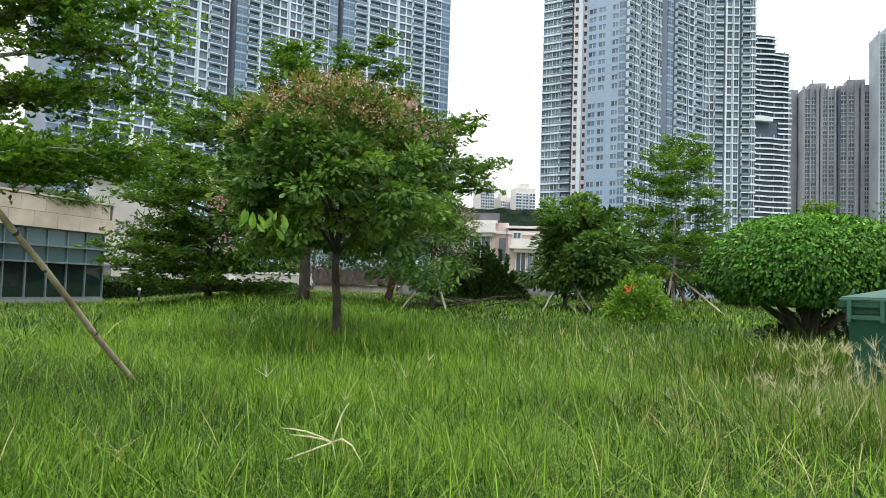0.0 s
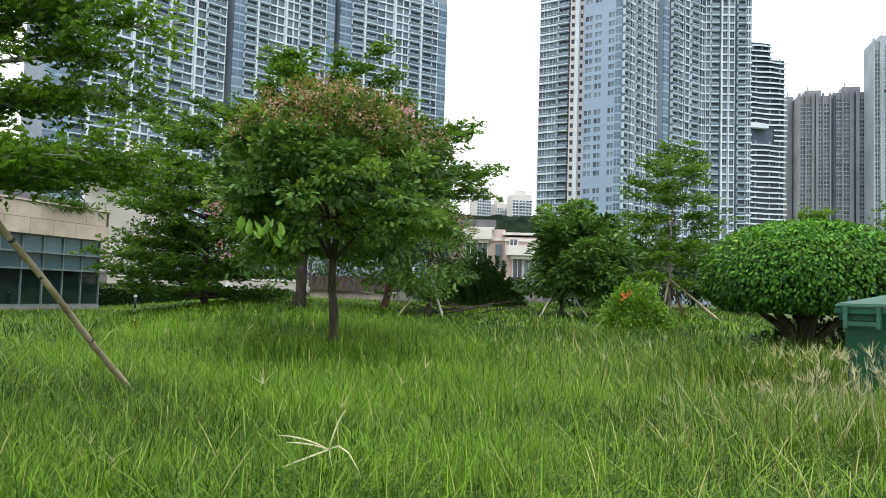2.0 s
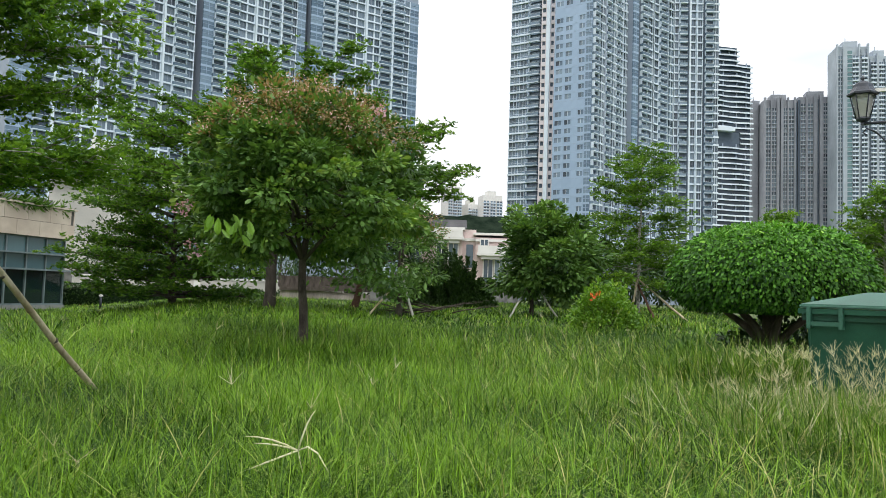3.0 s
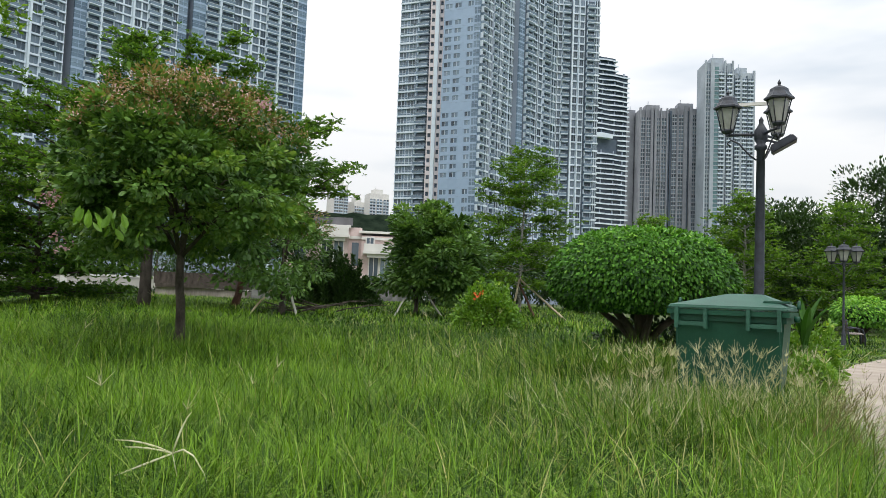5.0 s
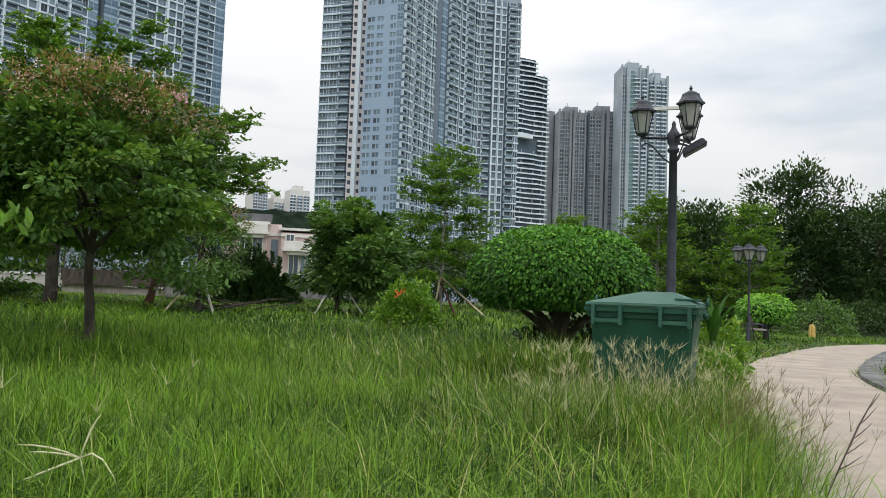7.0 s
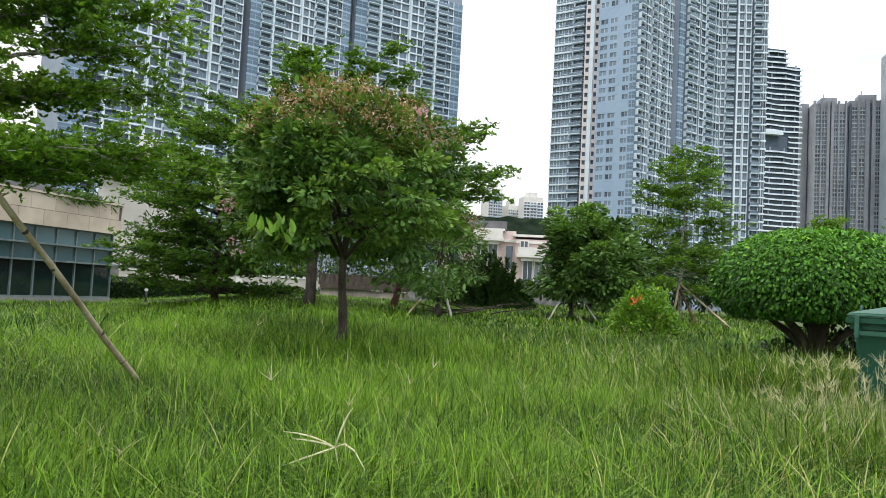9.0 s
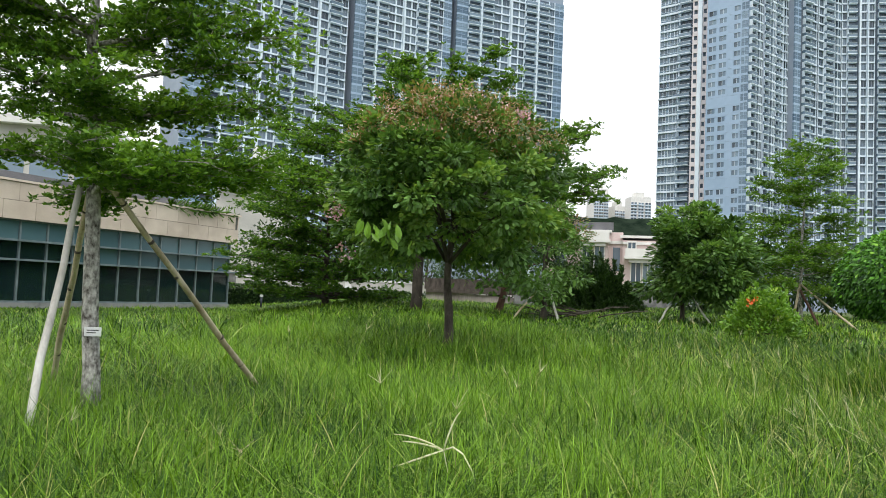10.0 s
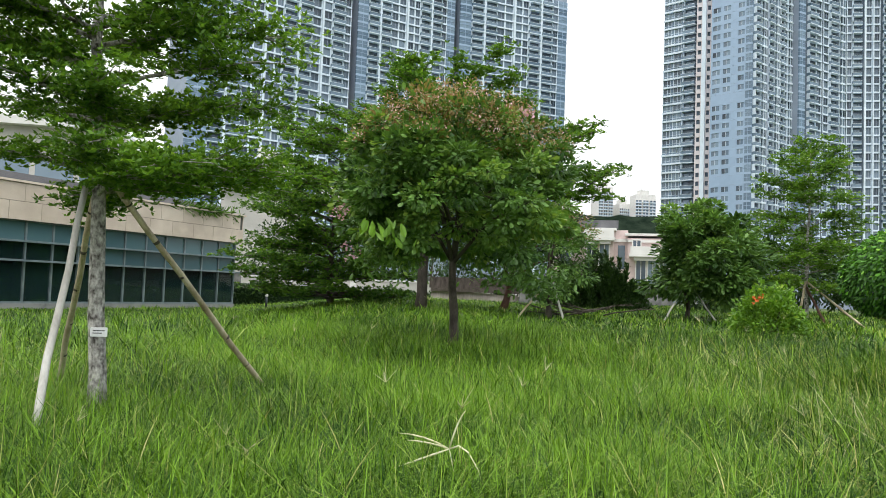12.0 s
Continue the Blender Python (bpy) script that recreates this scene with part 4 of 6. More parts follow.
def clumped_tree(t, fork, centre, radii, trunk_r, leaf, count, bark, mat, clumps=60, lean=(0, 0), tops=None, top_mat=None, limbs=7, hollow=0.55, shape=0.45, tint_mid=0.4, droop=0.25, clump=(0.16, 0.30), uneven=0.18, gap=0.0, rusty=0.0, skirt=0.0, flat=0.8, plain=False, ragged_by=0.1):
    """Trunk, spreading limbs and an uneven crown of leaf clumps with gaps."""
    settle_seed(t, int(fork * 10))
    c, R = np.array(centre, float), np.array(radii, float)
    n = 9
    zt = c[2] + R[2] * 0.35
    trunk = [Vector((lean[0] * k / n + 0.03 * math.sin(k * 1.3), lean[1] * k / n + 0.03 * math.cos(k), zt * k / n - (0.05 if k == 0 else 0))) for k in range(n + 1)]
    child("trunk", tubes_mesh("trunk", [(trunk, [trunk_r * (1.3 if k == 0 else 1) * (1 - 0.7 * k / n) for k in range(n + 1)], 10)], bark), t)
    dirs = unit(rng.normal(0, 1, (clumps, 3)))
    rad = (hollow + (1 - hollow) * rng.uniform(0, 1, clumps) ** 0.5) * rng.uniform(1 - ragged_by, 1 + ragged_by, clumps)
    wide = 1 + skirt * np.clip(-dirs[:, 2], 0, 0.9)
    cc = c + dirs * R * rad[:, None] * np.column_stack([wide, wide, np.ones(clumps)])
    near = (np.abs(cc[:, 0] - c[0] * 0.5) < gap) & (cc[:, 2] < c[2] - 0.15 * R[2])
    cc[near, 0] += np.where(rng.uniform(0, 1, near.sum()) < 0.5, -1, 1) * R[0] * 0.5
    for k in range(limbs):
        j = int(k * clumps / limbs)
        s = Vector(trunk[min(n, max(2, int(fork / zt * n) + k % 4))])
        e = Vector(cc[j])
        mid = s.lerp(e, 0.5) + Vector((0, 0, 0.12 * (e - s).length))
        child("limb", tubes_mesh("limb", [([s, s.lerp(mid, 0.5), mid, mid.lerp(e, 0.5), e], [trunk_r * q for q in (0.42, 0.36, 0.28, 0.18, 0.08)], 6)], bark), t)
    size = rng.uniform(clump[0], clump[1], clumps) * R.mean()
    which = rng.integers(0, clumps, count)
    o = unit(rng.normal(0, 1, (count, 3)))
    at = cc[which] + o * (size[which] * rng.uniform(0.2, 1.0, count) ** 0.6)[:, None] * np.array([1.15, 1.15, flat])
    shade = rng.uniform(-uneven, uneven, clumps)
    tint = np.clip(rng.normal(tint_mid, 0.17, count) + shade[which], 0, 1)
    if rusty:
        old = rng.uniform(0, 1, count) < rusty * np.clip(((at[:, 2] - c[2]) / R[2] - 0.25) * 1.6, 0, 1)
        child("reddened_leaves", leaves_mesh("reddened_leaves", at[old], o[old] + dirs[which][old] * 0.6, leaf * 0.8, top_mat, np.clip(tint[old] * 0.8, 0, 1), shape, droop), t)
        at, o, which, tint = at[~old], o[~old], which[~old], tint[~old]
    child("crown", leaves_mesh("crown", at, o + dirs[which] * 0.6, leaf, mat, tint, shape, droop, plain=plain), t)
    if tops:
        m = tops
        d = unit(rng.normal(0, 1, (m, 3)) + (0.2, -0.2, 0.9))
        d = d[d[:, 2] > 0.34]
        g = c + d * R * rng.uniform(0.98, 1.12, (len(d), 1))
        k = 26
        at2 = np.repeat(g, k, 0) + rng.normal(0, 1, (len(g) * k, 3)) * np.array([0.06, 0.06, 0.10])
        child("fruit_sprays", leaves_mesh("fruit_sprays", at2, rng.normal(0, 1, at2.shape) + (0, 0, 0.8), leaf * 0.4, top_mat, np.clip(rng.normal(0.66, 0.3, len(at2)), 0, 1), 0.6, 0), t,
              label="rust and mauve fruit sprays")


def stake(t, foot, head, r, mat, knots=0):
    foot, head = Vector(foot), Vector(head)
    pts = [foot.lerp(head, k / 6) + Vector((0.008 * math.sin(k * 2.2), 0.008 * math.cos(k * 1.4), 0)) for k in range(7)]
    me = tubes_mesh("support_stake", [(pts, [r * (1.0 - 0.18 * k / 6) for k in range(7)], 9)], mat)
    ob = child("support_stake", me, t)
    for k in range(knots):
        f = (k + 0.6) / knots
        c, d, w = foot.lerp(head, f), (head - foot).normalized(), r * (1.0 - 0.18 * f)
        child("knot", tubes_mesh("knot", [([c - d * 0.014, c, c + d * 0.014], [w * 0.98, w * 1.1, w * 0.98], 9)], M_BARK_DARK), ob)
    return ob


# flowering tree in the middle of the lawn
t = thing("flowering_tree", -1.78, 12.88, label="rounded flowering tree with dark green leaves and rusty pink top", category="tree")
clumped_tree(t, 1.75, (-0.12, 0, 3.0), (1.9, 1.8, 1.42), 0.085, 0.102, 44000, M_BARK_DARK, M_LEAF_MYRTLE, 270, tops=330, top_mat=M_LEAF_RUST, limbs=18, clump=(0.09, 0.19), uneven=0.36, hollow=0.38, shape=0.6, droop=0.05, tint_mid=0.54, gap=0.2, rusty=0.5, skirt=0.32, flat=0.6)
for x, y, z, k in ((-1.75, -0.9, 2.35, 60), (-1.5, -1.0, 1.6, 22), (-1.7, -0.6, 1.75, 16), (1.2, -0.9, 4.0, 40)):
    at = np.array([x, y, z]) + rng.normal(0, 0.07, (k, 3))
    child("blossom", leaves_mesh("blossom", at, rng.normal(0, 1, at.shape), 0.05, M_PETAL, rng.uniform(0, 1, k), 0.8, 0), t, label="mauve blossom")
for k in range(26):
    at = np.array([[-0.82, -1.95, 2.0]]) + rng.normal(0, 1, (1, 3)) * np.array([0.26, 0.12, 0.08])
    child("young_leaf", leaves_mesh("young_leaf", at, np.array([[rng.normal(0, 0.4), -0.3, -0.9]]), 0.22, M_LEAF_FRESH, rng.uniform(0.35, 0.8, 1), 0.44, 0.5), t, label="bright yellow-green young leaf")

low = np.concatenate([np.array(c) + rng.normal(0, 1, (150, 3)) * np.array([0.22, 0.2, 0.14]) for c in ((-0.9, -0.7, 1.45), (-1.4, -0.4, 1.6), (0.9, -0.5, 1.4), (0.6, 0.4, 1.35), (1.35, 0.1, 1.4), (1.5, 0.2, 1.2))])
child("low_sprays", leaves_mesh("low_sprays", low, rng.normal(0, 1, low.shape), 0.112, M_LEAF_MYRTLE, np.clip(rng.normal(0.45, 0.2, len(low)), 0, 1), 0.45, 0.3), t)

# staked young tree
t = thing("staked_tree", -3.73, 5.92, label="young tree with mottled grey trunk held by three wooden stakes", category="tree")
tiered_tree(t, 5.6, 1.95, 1.38, 6, 0.073, 0.05, M_BARK, M_LEAF_TIER, (-0.4, 0.1), 0.085, 6, 13, 0.2, 0.0, shade=-0.04, inner=0.05, whorl=(0.0175, 7), wild=0.22, plain=True,
            extra=((1.95, 0.25, 1.5), (2.0, 0.85, 1.6), (1.9, 5.6, 1.3), (3.0, 3.3, 1.6), (3.3, 4.1, 1.5), (3.15, 0.1, 1.6), (2.5, 0.4, 1.1), (2.5, 5.2, 1.0)))
stake(t, (0.08, -0.92, -0.1), (-0.18, -0.05, 1.95), 0.032, M_STAKE_PALE)
stake(t, (0.62, 2.42, -0.1), (0.07, 0.0, 1.95), 0.032, M_STAKE, 7)
stake(t, (-1.56, 1.73, -0.1), (-0.16, 0.05, 1.9), 0.032, M_STAKE, 6)
tag = child("tag", bevelled_box("tag", (0.13, 0.012, 0.075), (0, -0.073, 0), M_SIGN, 0.003), t, pose(0.0, -0.003, 0.73, 0, 0, 25), "white label wrapped round the trunk")
for k in range(2):
    child("print_line", boxes_mesh("print_line", [(-0.045, 0.045 - 0.02 * k, -0.0815, -0.0795, 0.045 - 0.02 * k, 0.053 - 0.02 * k, 0)], [M_INK]), tag)

t = thing("tiered_tree", -4.27, 23.6, label="large tree with dark wide-spreading layered branches", category="tree")
tiered_tree(t, 7.1, 2.3, 5.2, 7, 0.17, 0.125, M_BARK_DARK, M_LEAF_TIER, (0.3, 0), 0.15, 6, 15, 0.42, 0.52, shade=-0.16, whorl=(0.055, 7), level=0.1, plain=True, wild=0.16, twig=(0.12, 0.28),
            extra=((4.3, 3.05, 5.6, 0.42), (3.3, 3.3, 5.7, 0.40), (2.5, 2.95, 5.2, 0.36), (4.6, 0.1, 5.1, 0.42), (3.9, -0.15, 5.5, 0.40), (3.1, 0.15, 5.9, 0.38), (2.4, -0.1, 5.8, 0.36), (5.2, 0.3, 3.6, 0.7), (5.4, 2.8, 3.4, 0.7)))
t = thing("tiered_tree", -8.8, 29.0, label="layered tree with dark drooping lower branches", category="tree")
tiered_tree(t, 4.6, 0.5, 3.9, 9, 0.14, 0.14, M_BARK_DARK, M_LEAF_TIER, (0, 0), 0.2, 8, 11, 0.09, 0.3, shade=-0.24, whorl=(0.075, 7), plain=True, wild=0.2, twig=(0.14, 0.34))
t = thing("leaning_tree", -1.92, 26.0, label="small tree with reddish leaning trunk", category="tree")
clumped_tree(t, 1.2, (0.5, 0, 2.9), (1.7, 1.5, 1.3), 0.13, 0.14, 4500, M_BARK_RED, M_LEAF_DARK, 40, (0.7, 0))
t = thing("staked_shrub_tree", -0.36, 22.0, label="small staked tree with brownish fruiting crown", category="tree")
clumped_tree(t, 0.9, (0.1, 0, 2.1), (1.25, 1.2, 1.45), 0.10, 0.13, 6000, M_BARK_DARK, M_LEAF_MYRTLE, 50, tops=70, top_mat=M_LEAF_RUST, rusty=0.5)
stake(t, (-0.9, -0.5, -0.1), (0, 0, 1.2), 0.03, M_STAKE)
stake(t, (0.45, -0.5, -0.1), (0.05, 0, 1.5), 0.035, M_STAKE_PALE)


def cypress(x, y, h, w):
    t = thing("cypress", x, y, label="dark upright juniper with twisted plumes", category="shrub", group="junipers")
    n = 5200
    plumes = 12
    px, py = rng.normal(0, w * 0.34, plumes), rng.normal(0, w * 0.34, plumes)
    ph = h * rng.uniform(0.6, 1.0, plumes)
    k = rng.integers(0, plumes, n)
    f = rng.uniform(0.03, 1, n)
    a = rng.uniform(0, 6.28, n)
    rr = w * 0.17 * (1.03 - f) ** 0.8
    at = np.column_stack([px[k] + rr * np.cos(a) + 0.1 * np.sin(f * 9), py[k] + rr * np.sin(a), ph[k] * f])
    out = np.column_stack([np.cos(a) * 0.5, np.sin(a) * 0.5, np.full(n, 1.1)])
    child("foliage", leaves_mesh("foliage", at, out, 0.17, M_LEAF_DARK, np.clip(rng.normal(0.35, 0.22, n), 0, 1), 0.35, 0, plain=True), t)
    child("trunk", tubes_mesh("trunk", [([(0, 0, -0.05), (0.02, 0, h * 0.4), (0, 0, h * 0.8)], [0.09, 0.06, 0.02], 7)], M_BARK_DARK), t)


for x, y, h, w in ((0.75, 30.5, 2.6, 0.8), (1.25, 30.0, 3.0, 0.7), (1.75, 29.6, 2.75, 0.7), (2.2, 29.8, 2.0, 0.7), (2.65, 30.4, 1.4, 0.7), (0.2, 31, 2.3, 0.8)):
    cypress(x, y, h, w)

t = thing("broadleaf_tree", 3.65, 23.7, label="dense staked tree with large dark green leaves", category="tree")
clumped_tree(t, 0.8, (0.55, 0, 2.1), (1.5, 1.6, 1.55), 0.07, 0.17, 15000, M_BARK_DARK, M_LEAF_MYRTLE, 95, tint_mid=0.4, hollow=0.3, shape=0.5, skirt=0.25, uneven=0.25)
clumped_tree(t, 2.2, (0.05, 0, 3.5), (0.8, 0.85, 0.75), 0.04, 0.17, 2600, M_BARK_DARK, M_LEAF_MYRTLE, 22, tint_mid=0.6, hollow=0.3)
stake(t, (-0.8, -0.9, -0.1), (0, 0, 1.35), 0.03, M_STAKE_PALE)
stake(t, (0.75, -0.8, -0.1), (0, 0, 1.35), 0.03, M_STAKE_PALE)
t = thing("slim_tree", 7.3, 24.95, label="slim young tree with airy tiers of leaves and stakes", category="tree")
tiered_tree(t, 6.0, 1.2, 1.65, 9, 0.06, 0.10, M_BARK, M_LEAF_TIER, (0.1, 0), 0.14, 6, 9, 0.3, 0.3, shade=-0.04, whorl=(0.045, 6), plain=True, wild=0.25)
stake(t, (1.25, -1.3, -0.1), (0, 0, 1.5), 0.04, M_STAKE)
stake(t, (-0.5, -0.9, -0.1), (0, 0, 1.5), 0.04, M_STAKE)
stake(t, (0.3, -1.0, -0.1), (0, 0, 1.3), 0.045, M_BARK_RED)


def bush(x, y, w, h, leaf, count, mat, label, name="bush", tint=0.5, flowers=0, core=0.55):
    t = thing(name, x, y, label=label, category="shrub")
    d = unit(rng.normal(0, 1, (count, 3)))
    d[:, 2] = np.abs(d[:, 2])
    lump = np.array([1 + 0.4 * noise.noise(Vector(v) * 2.6 + Vector((x, y, 0))) for v in d])
    at = d * np.array([w / 2, w / 2.2, h]) * (lump * rng.uniform(core, 1, count) ** 0.5)[:, None]
    child("foliage", leaves_mesh("foliage", at, d + (0, 0, 0.1) + rng.normal(0, 0.7, d.shape), leaf, mat, np.clip(rng.normal(tint, 0.2, count), 0, 1), 0.5, 0), t)
    for k in range(6):
        child("stem", tubes_mesh("stem", [([(0, 0, -0.05), (0.3 * w * math.cos(k), 0.3 * w * math.sin(k), h * 0.6)], [0.02, 0.008], 5)], M_BARK_DARK), t)
    for k in range(flowers):
        c = np.array([-w * 0.32 + 0.09 * (k % 3), -w * 0.32, h * (0.72 + 0.09 * (k // 2))])
        a2 = c + rng.normal(0, 0.025, (9, 3))
        child("flower", leaves_mesh("flower", a2, rng.normal(0, 1, (9, 3)), 0.062, M_ORANGE, rng.uniform(0, 1, 9), 0.8, 0), t, label="orange-red flower")
    return t


bush(4.63, 18.4, 1.55, 1.12, 0.10, 5200, M_LEAF_FRESH, "bright green bush with orange-red flowers", "hibiscus_bush", 0.5, 3, 0.35)


def dome(x, y, r, z0, z1, count, leaf, label, trunk_r, fresh=0.0):
    """Clipped mushroom-shaped tree: a shell of overlapping glossy leaves on a short trunk."""
    t = thing("topiary_tree", x, y, label=label, category="tree", group="clipped dome trees")
    h = z1 - z0
    a = rng.uniform(0, 6.2832, count)
    zone = rng.uniform(0, 1, count)
    base = z0 + h * 0.3
    e = np.arcsin(rng.uniform(0, 1, count))
    up, flank = zone < 0.72, (zone >= 0.72) & (zone < 0.88)
    f = rng.uniform(0, 1, count)
    rim = np.where(up, np.cos(e) ** 0.66, np.where(flank, 1 - 0.22 * f ** 2, 0.8 * np.sqrt(f)))
    z = np.where(up, base + (z1 - base) * np.sin(e) ** 0.95, np.where(flank, base - (base - z0) * f, z0 + 0.06 * rng.uniform(0, 1, count)))
    bulge = 1 + 0.018 * np.sin(a * 5 + 1) + 0.014 * np.sin(a * 9 + e * 6)
    depth = rng.uniform(0.80, 1.0, count) ** 0.6
    at = np.column_stack([r * rim * bulge * depth * np.cos(a), r * rim * bulge * depth * np.sin(a), base + (z - base) * np.where(up, depth, 1)])
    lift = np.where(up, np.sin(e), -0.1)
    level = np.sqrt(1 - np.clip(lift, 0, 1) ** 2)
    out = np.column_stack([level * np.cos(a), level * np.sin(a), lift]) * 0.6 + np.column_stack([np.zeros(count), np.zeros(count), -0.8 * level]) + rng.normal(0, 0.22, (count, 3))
    # leaves that face up are tinted lighter, light from above put into colour
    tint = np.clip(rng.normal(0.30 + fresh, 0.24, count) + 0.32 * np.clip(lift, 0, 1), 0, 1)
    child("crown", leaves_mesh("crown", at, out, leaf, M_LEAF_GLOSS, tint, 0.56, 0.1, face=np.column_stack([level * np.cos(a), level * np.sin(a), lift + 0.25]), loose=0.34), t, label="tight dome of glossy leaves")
    # solid dark core, coloured as the shade between the leaves
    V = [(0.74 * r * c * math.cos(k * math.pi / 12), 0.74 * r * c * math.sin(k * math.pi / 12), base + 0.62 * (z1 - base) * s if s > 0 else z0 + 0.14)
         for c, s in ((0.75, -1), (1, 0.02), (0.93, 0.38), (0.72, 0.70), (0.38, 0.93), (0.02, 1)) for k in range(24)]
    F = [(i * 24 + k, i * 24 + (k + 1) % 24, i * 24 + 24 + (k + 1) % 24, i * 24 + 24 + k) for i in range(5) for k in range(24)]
    child("shade_core", mesh_of("shade_core", V, F, M_LEAF_DARK, tint=np.full(len(V), 0.1)), t)
    lines = [([(0, 0, -0.05), (0.04, 0, z0 * 0.5), (0, 0.02, z0 + 0.2)], [trunk_r * 1.2, trunk_r, trunk_r * 0.9], 9)]
    child("trunk", tubes_mesh("trunk", lines, M_BARK_DARK), t)
    for k in range(7):
        w = k * 0.9
        pts = [(0, 0, z0 * 0.4), (r * 0.22 * math.cos(w), r * 0.22 * math.sin(w), z0 * 0.75), (r * 0.6 * math.cos(w), r * 0.6 * math.sin(w), z0 + 0.15)]
        child("limb", tubes_mesh("limb", [(pts, [trunk_r * 0.5, trunk_r * 0.4, trunk_r * 0.2], 6)], M_BARK_DARK), t)


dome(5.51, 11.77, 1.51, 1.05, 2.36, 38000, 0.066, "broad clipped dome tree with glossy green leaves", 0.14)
dome(22.0, 27.2, 1.15, 0.75, 1.85, 3200, 0.13, "small clipped dome tree beside the path", 0.09, 0.35)
dome(50.0, 47.0, 1.3, 1.0, 2.0, 900, 0.2, "small clipped dome tree far along the path", 0.1)

# trees beyond the path
RIGHT_TREES = [(25.5, 41.0, 7.4, 3.0, 0), (31.0, 44.5, 8.2, 3.6, 1), (37.2, 43.5, 11.4, 3.4, 1), (41.5, 40.5, 9.6, 4.4, 1), (46.5, 39.5, 9.8, 4.4, 1), (48.0, 45.0, 10.0, 5.0, 1), (22.5, 47.0, 6.4, 2.8, 0),
               (51.5, 35.0, 10.2, 5.0, 1), (36.0, 53.0, 8.6, 5.5, 1), (46.0, 55.0, 9.0, 6.0, 1), (58.0, 46.0, 9.5, 6.0, 1), (28.5, 36.5, 6.6, 2.6, 0)]
for x, y, h, r0, kind in RIGHT_TREES:
    if kind:
        t = thing("park_tree", x, y, label="tall dark green tree with an uneven crown", category="tree", group="trees beyond the path")
        clumped_tree(t, 1.5, (0, 0, h * 0.5), (r0, r0, h * 0.46), 0.22, 0.28, 19000, M_BARK_DARK, M_LEAF_DARK, 150, tint_mid=0.42, hollow=0.25, clump=(0.12, 0.25), uneven=0.3, flat=1.1, droop=-0.3, plain=True, ragged_by=0.14)
    else:
        t = thing("tiered_tree", x, y, label="young layered tree with light green sprays", category="tree", group="trees beyond the path")
        tiered_tree(t, h, 1.0, r0, 9, 0.11, 0.19, M_BARK, M_LEAF_TIER, (0, 0), 0.22, 7, 8, 0.35, 0.6, shade=-0.05, whorl=(0.12, 6), plain=True, wild=0.2)
for x, y, h, r0 in ((6.0, 34.0, 2.8, 2.2), (9.5, 33.0, 3.2, 2.4), (13.0, 34.0, 3.4, 2.6), (16.5, 36.0, 4.4, 2.4), (-8.5, 50.5, 5.0, 2.8), (-15.6, 51.0, 5.6, 3.0), (-12.0, 50.0, 5.8, 2.8), (-19.4, 52.0, 6.2, 3.2), (-4.5, 52.0, 5.0, 3.0)):
    t = thing("park_tree", x, y, label="low dense dark green tree behind the lawn", category="tree", group="trees behind the lawn")
    clumped_tree(t, 0.6, (0, 0, h * 0.55), (r0, r0, h * 0.45), 0.09, 0.24, 3600, M_BARK_DARK, M_LEAF_DARK, 50, tint_mid=0.4, hollow=0.4, plain=True)

# hedge along the back of the lawn
hg = thing("hedge", -18.6, 41.0, turn=-5, label="low clipped dark green hedge", category="hedge")
n = 22000
at = np.column_stack([rng.uniform(0, 19.0, n), rng.uniform(-0.5, 0.5, n), rng.uniform(0.03, 1.12, n)])
at[:, 2] *= 1 + 0.12 * np.sin(at[:, 0] * 2.1) + 0.08 * np.sin(at[:, 0] * 5.3)
child("foliage", leaves_mesh("foliage", at, rng.normal(0, 1, at.shape) + (0, -0.4, 0.5), 0.16, M_LEAF_DARK, np.clip(rng.normal(0.4, 0.2, n), 0, 1), 0.5, 0, plain=True), hg)
# solid dark core closes the gaps, its colour standing in for inner shade
child("shade_core", boxes_mesh("shade_core", [(0.1, 18.9, -0.36, 0.36, 0.02, 0.92, 0)], [M_LEAF_DARK]), hg)
for k in range(25):
    child("stem", boxes_mesh("stem", [(0.3 + k * 0.7, 0.34 + k * 0.7, -0.03, 0.03, -0.05, 0.6, 0)], [M_BARK_DARK]), hg)

# broken branches left under the small tree, and a low garden light by the hedge
pile = thing("fallen_branches", 0.35, 22.6, label="heap of broken grey-brown branches in the grass", category="branches")
for k in range(14):
    a, L = rng.uniform(-0.5, 0.5) + (math.pi if k % 2 else 0), rng.uniform(0.7, 1.7)
    s0 = Vector((rng.normal(-0.2, 0.4), rng.normal(0, 0.25), rng.uniform(0.05, 0.25)))
    pts = limb_line(s0, a, rng.uniform(0.05, 0.45), L, 0.3, 5, 0.1)
    twigs = [(limb_line(pts[j], a + rng.choice((-1, 1)) * 0.7, 0.3, L * 0.35, 0.3, 3), [0.008, 0.006, 0.005, 0.003], 4) for j in (2, 3, 4)]
    child("branch", tubes_mesh("branch", [(pts, [0.02, 0.018, 0.016, 0.013, 0.01, 0.006], 6)] + twigs, M_BARK_DARK), pile)
gl = thing("garden_light", -13.3, 34.0, label="small white garden light on a post", category="lamp")
child("post", lathe("post", [(0.001, -0.02), (0.05, -0.02), (0.05, 0.55), (0.001, 0.56)], M_IRON, 10), gl)
child("head", bevelled_box("head", (0.14, 0.13, 0.13), (0, 0, 0.55), M_TRIM, 0.03), gl)



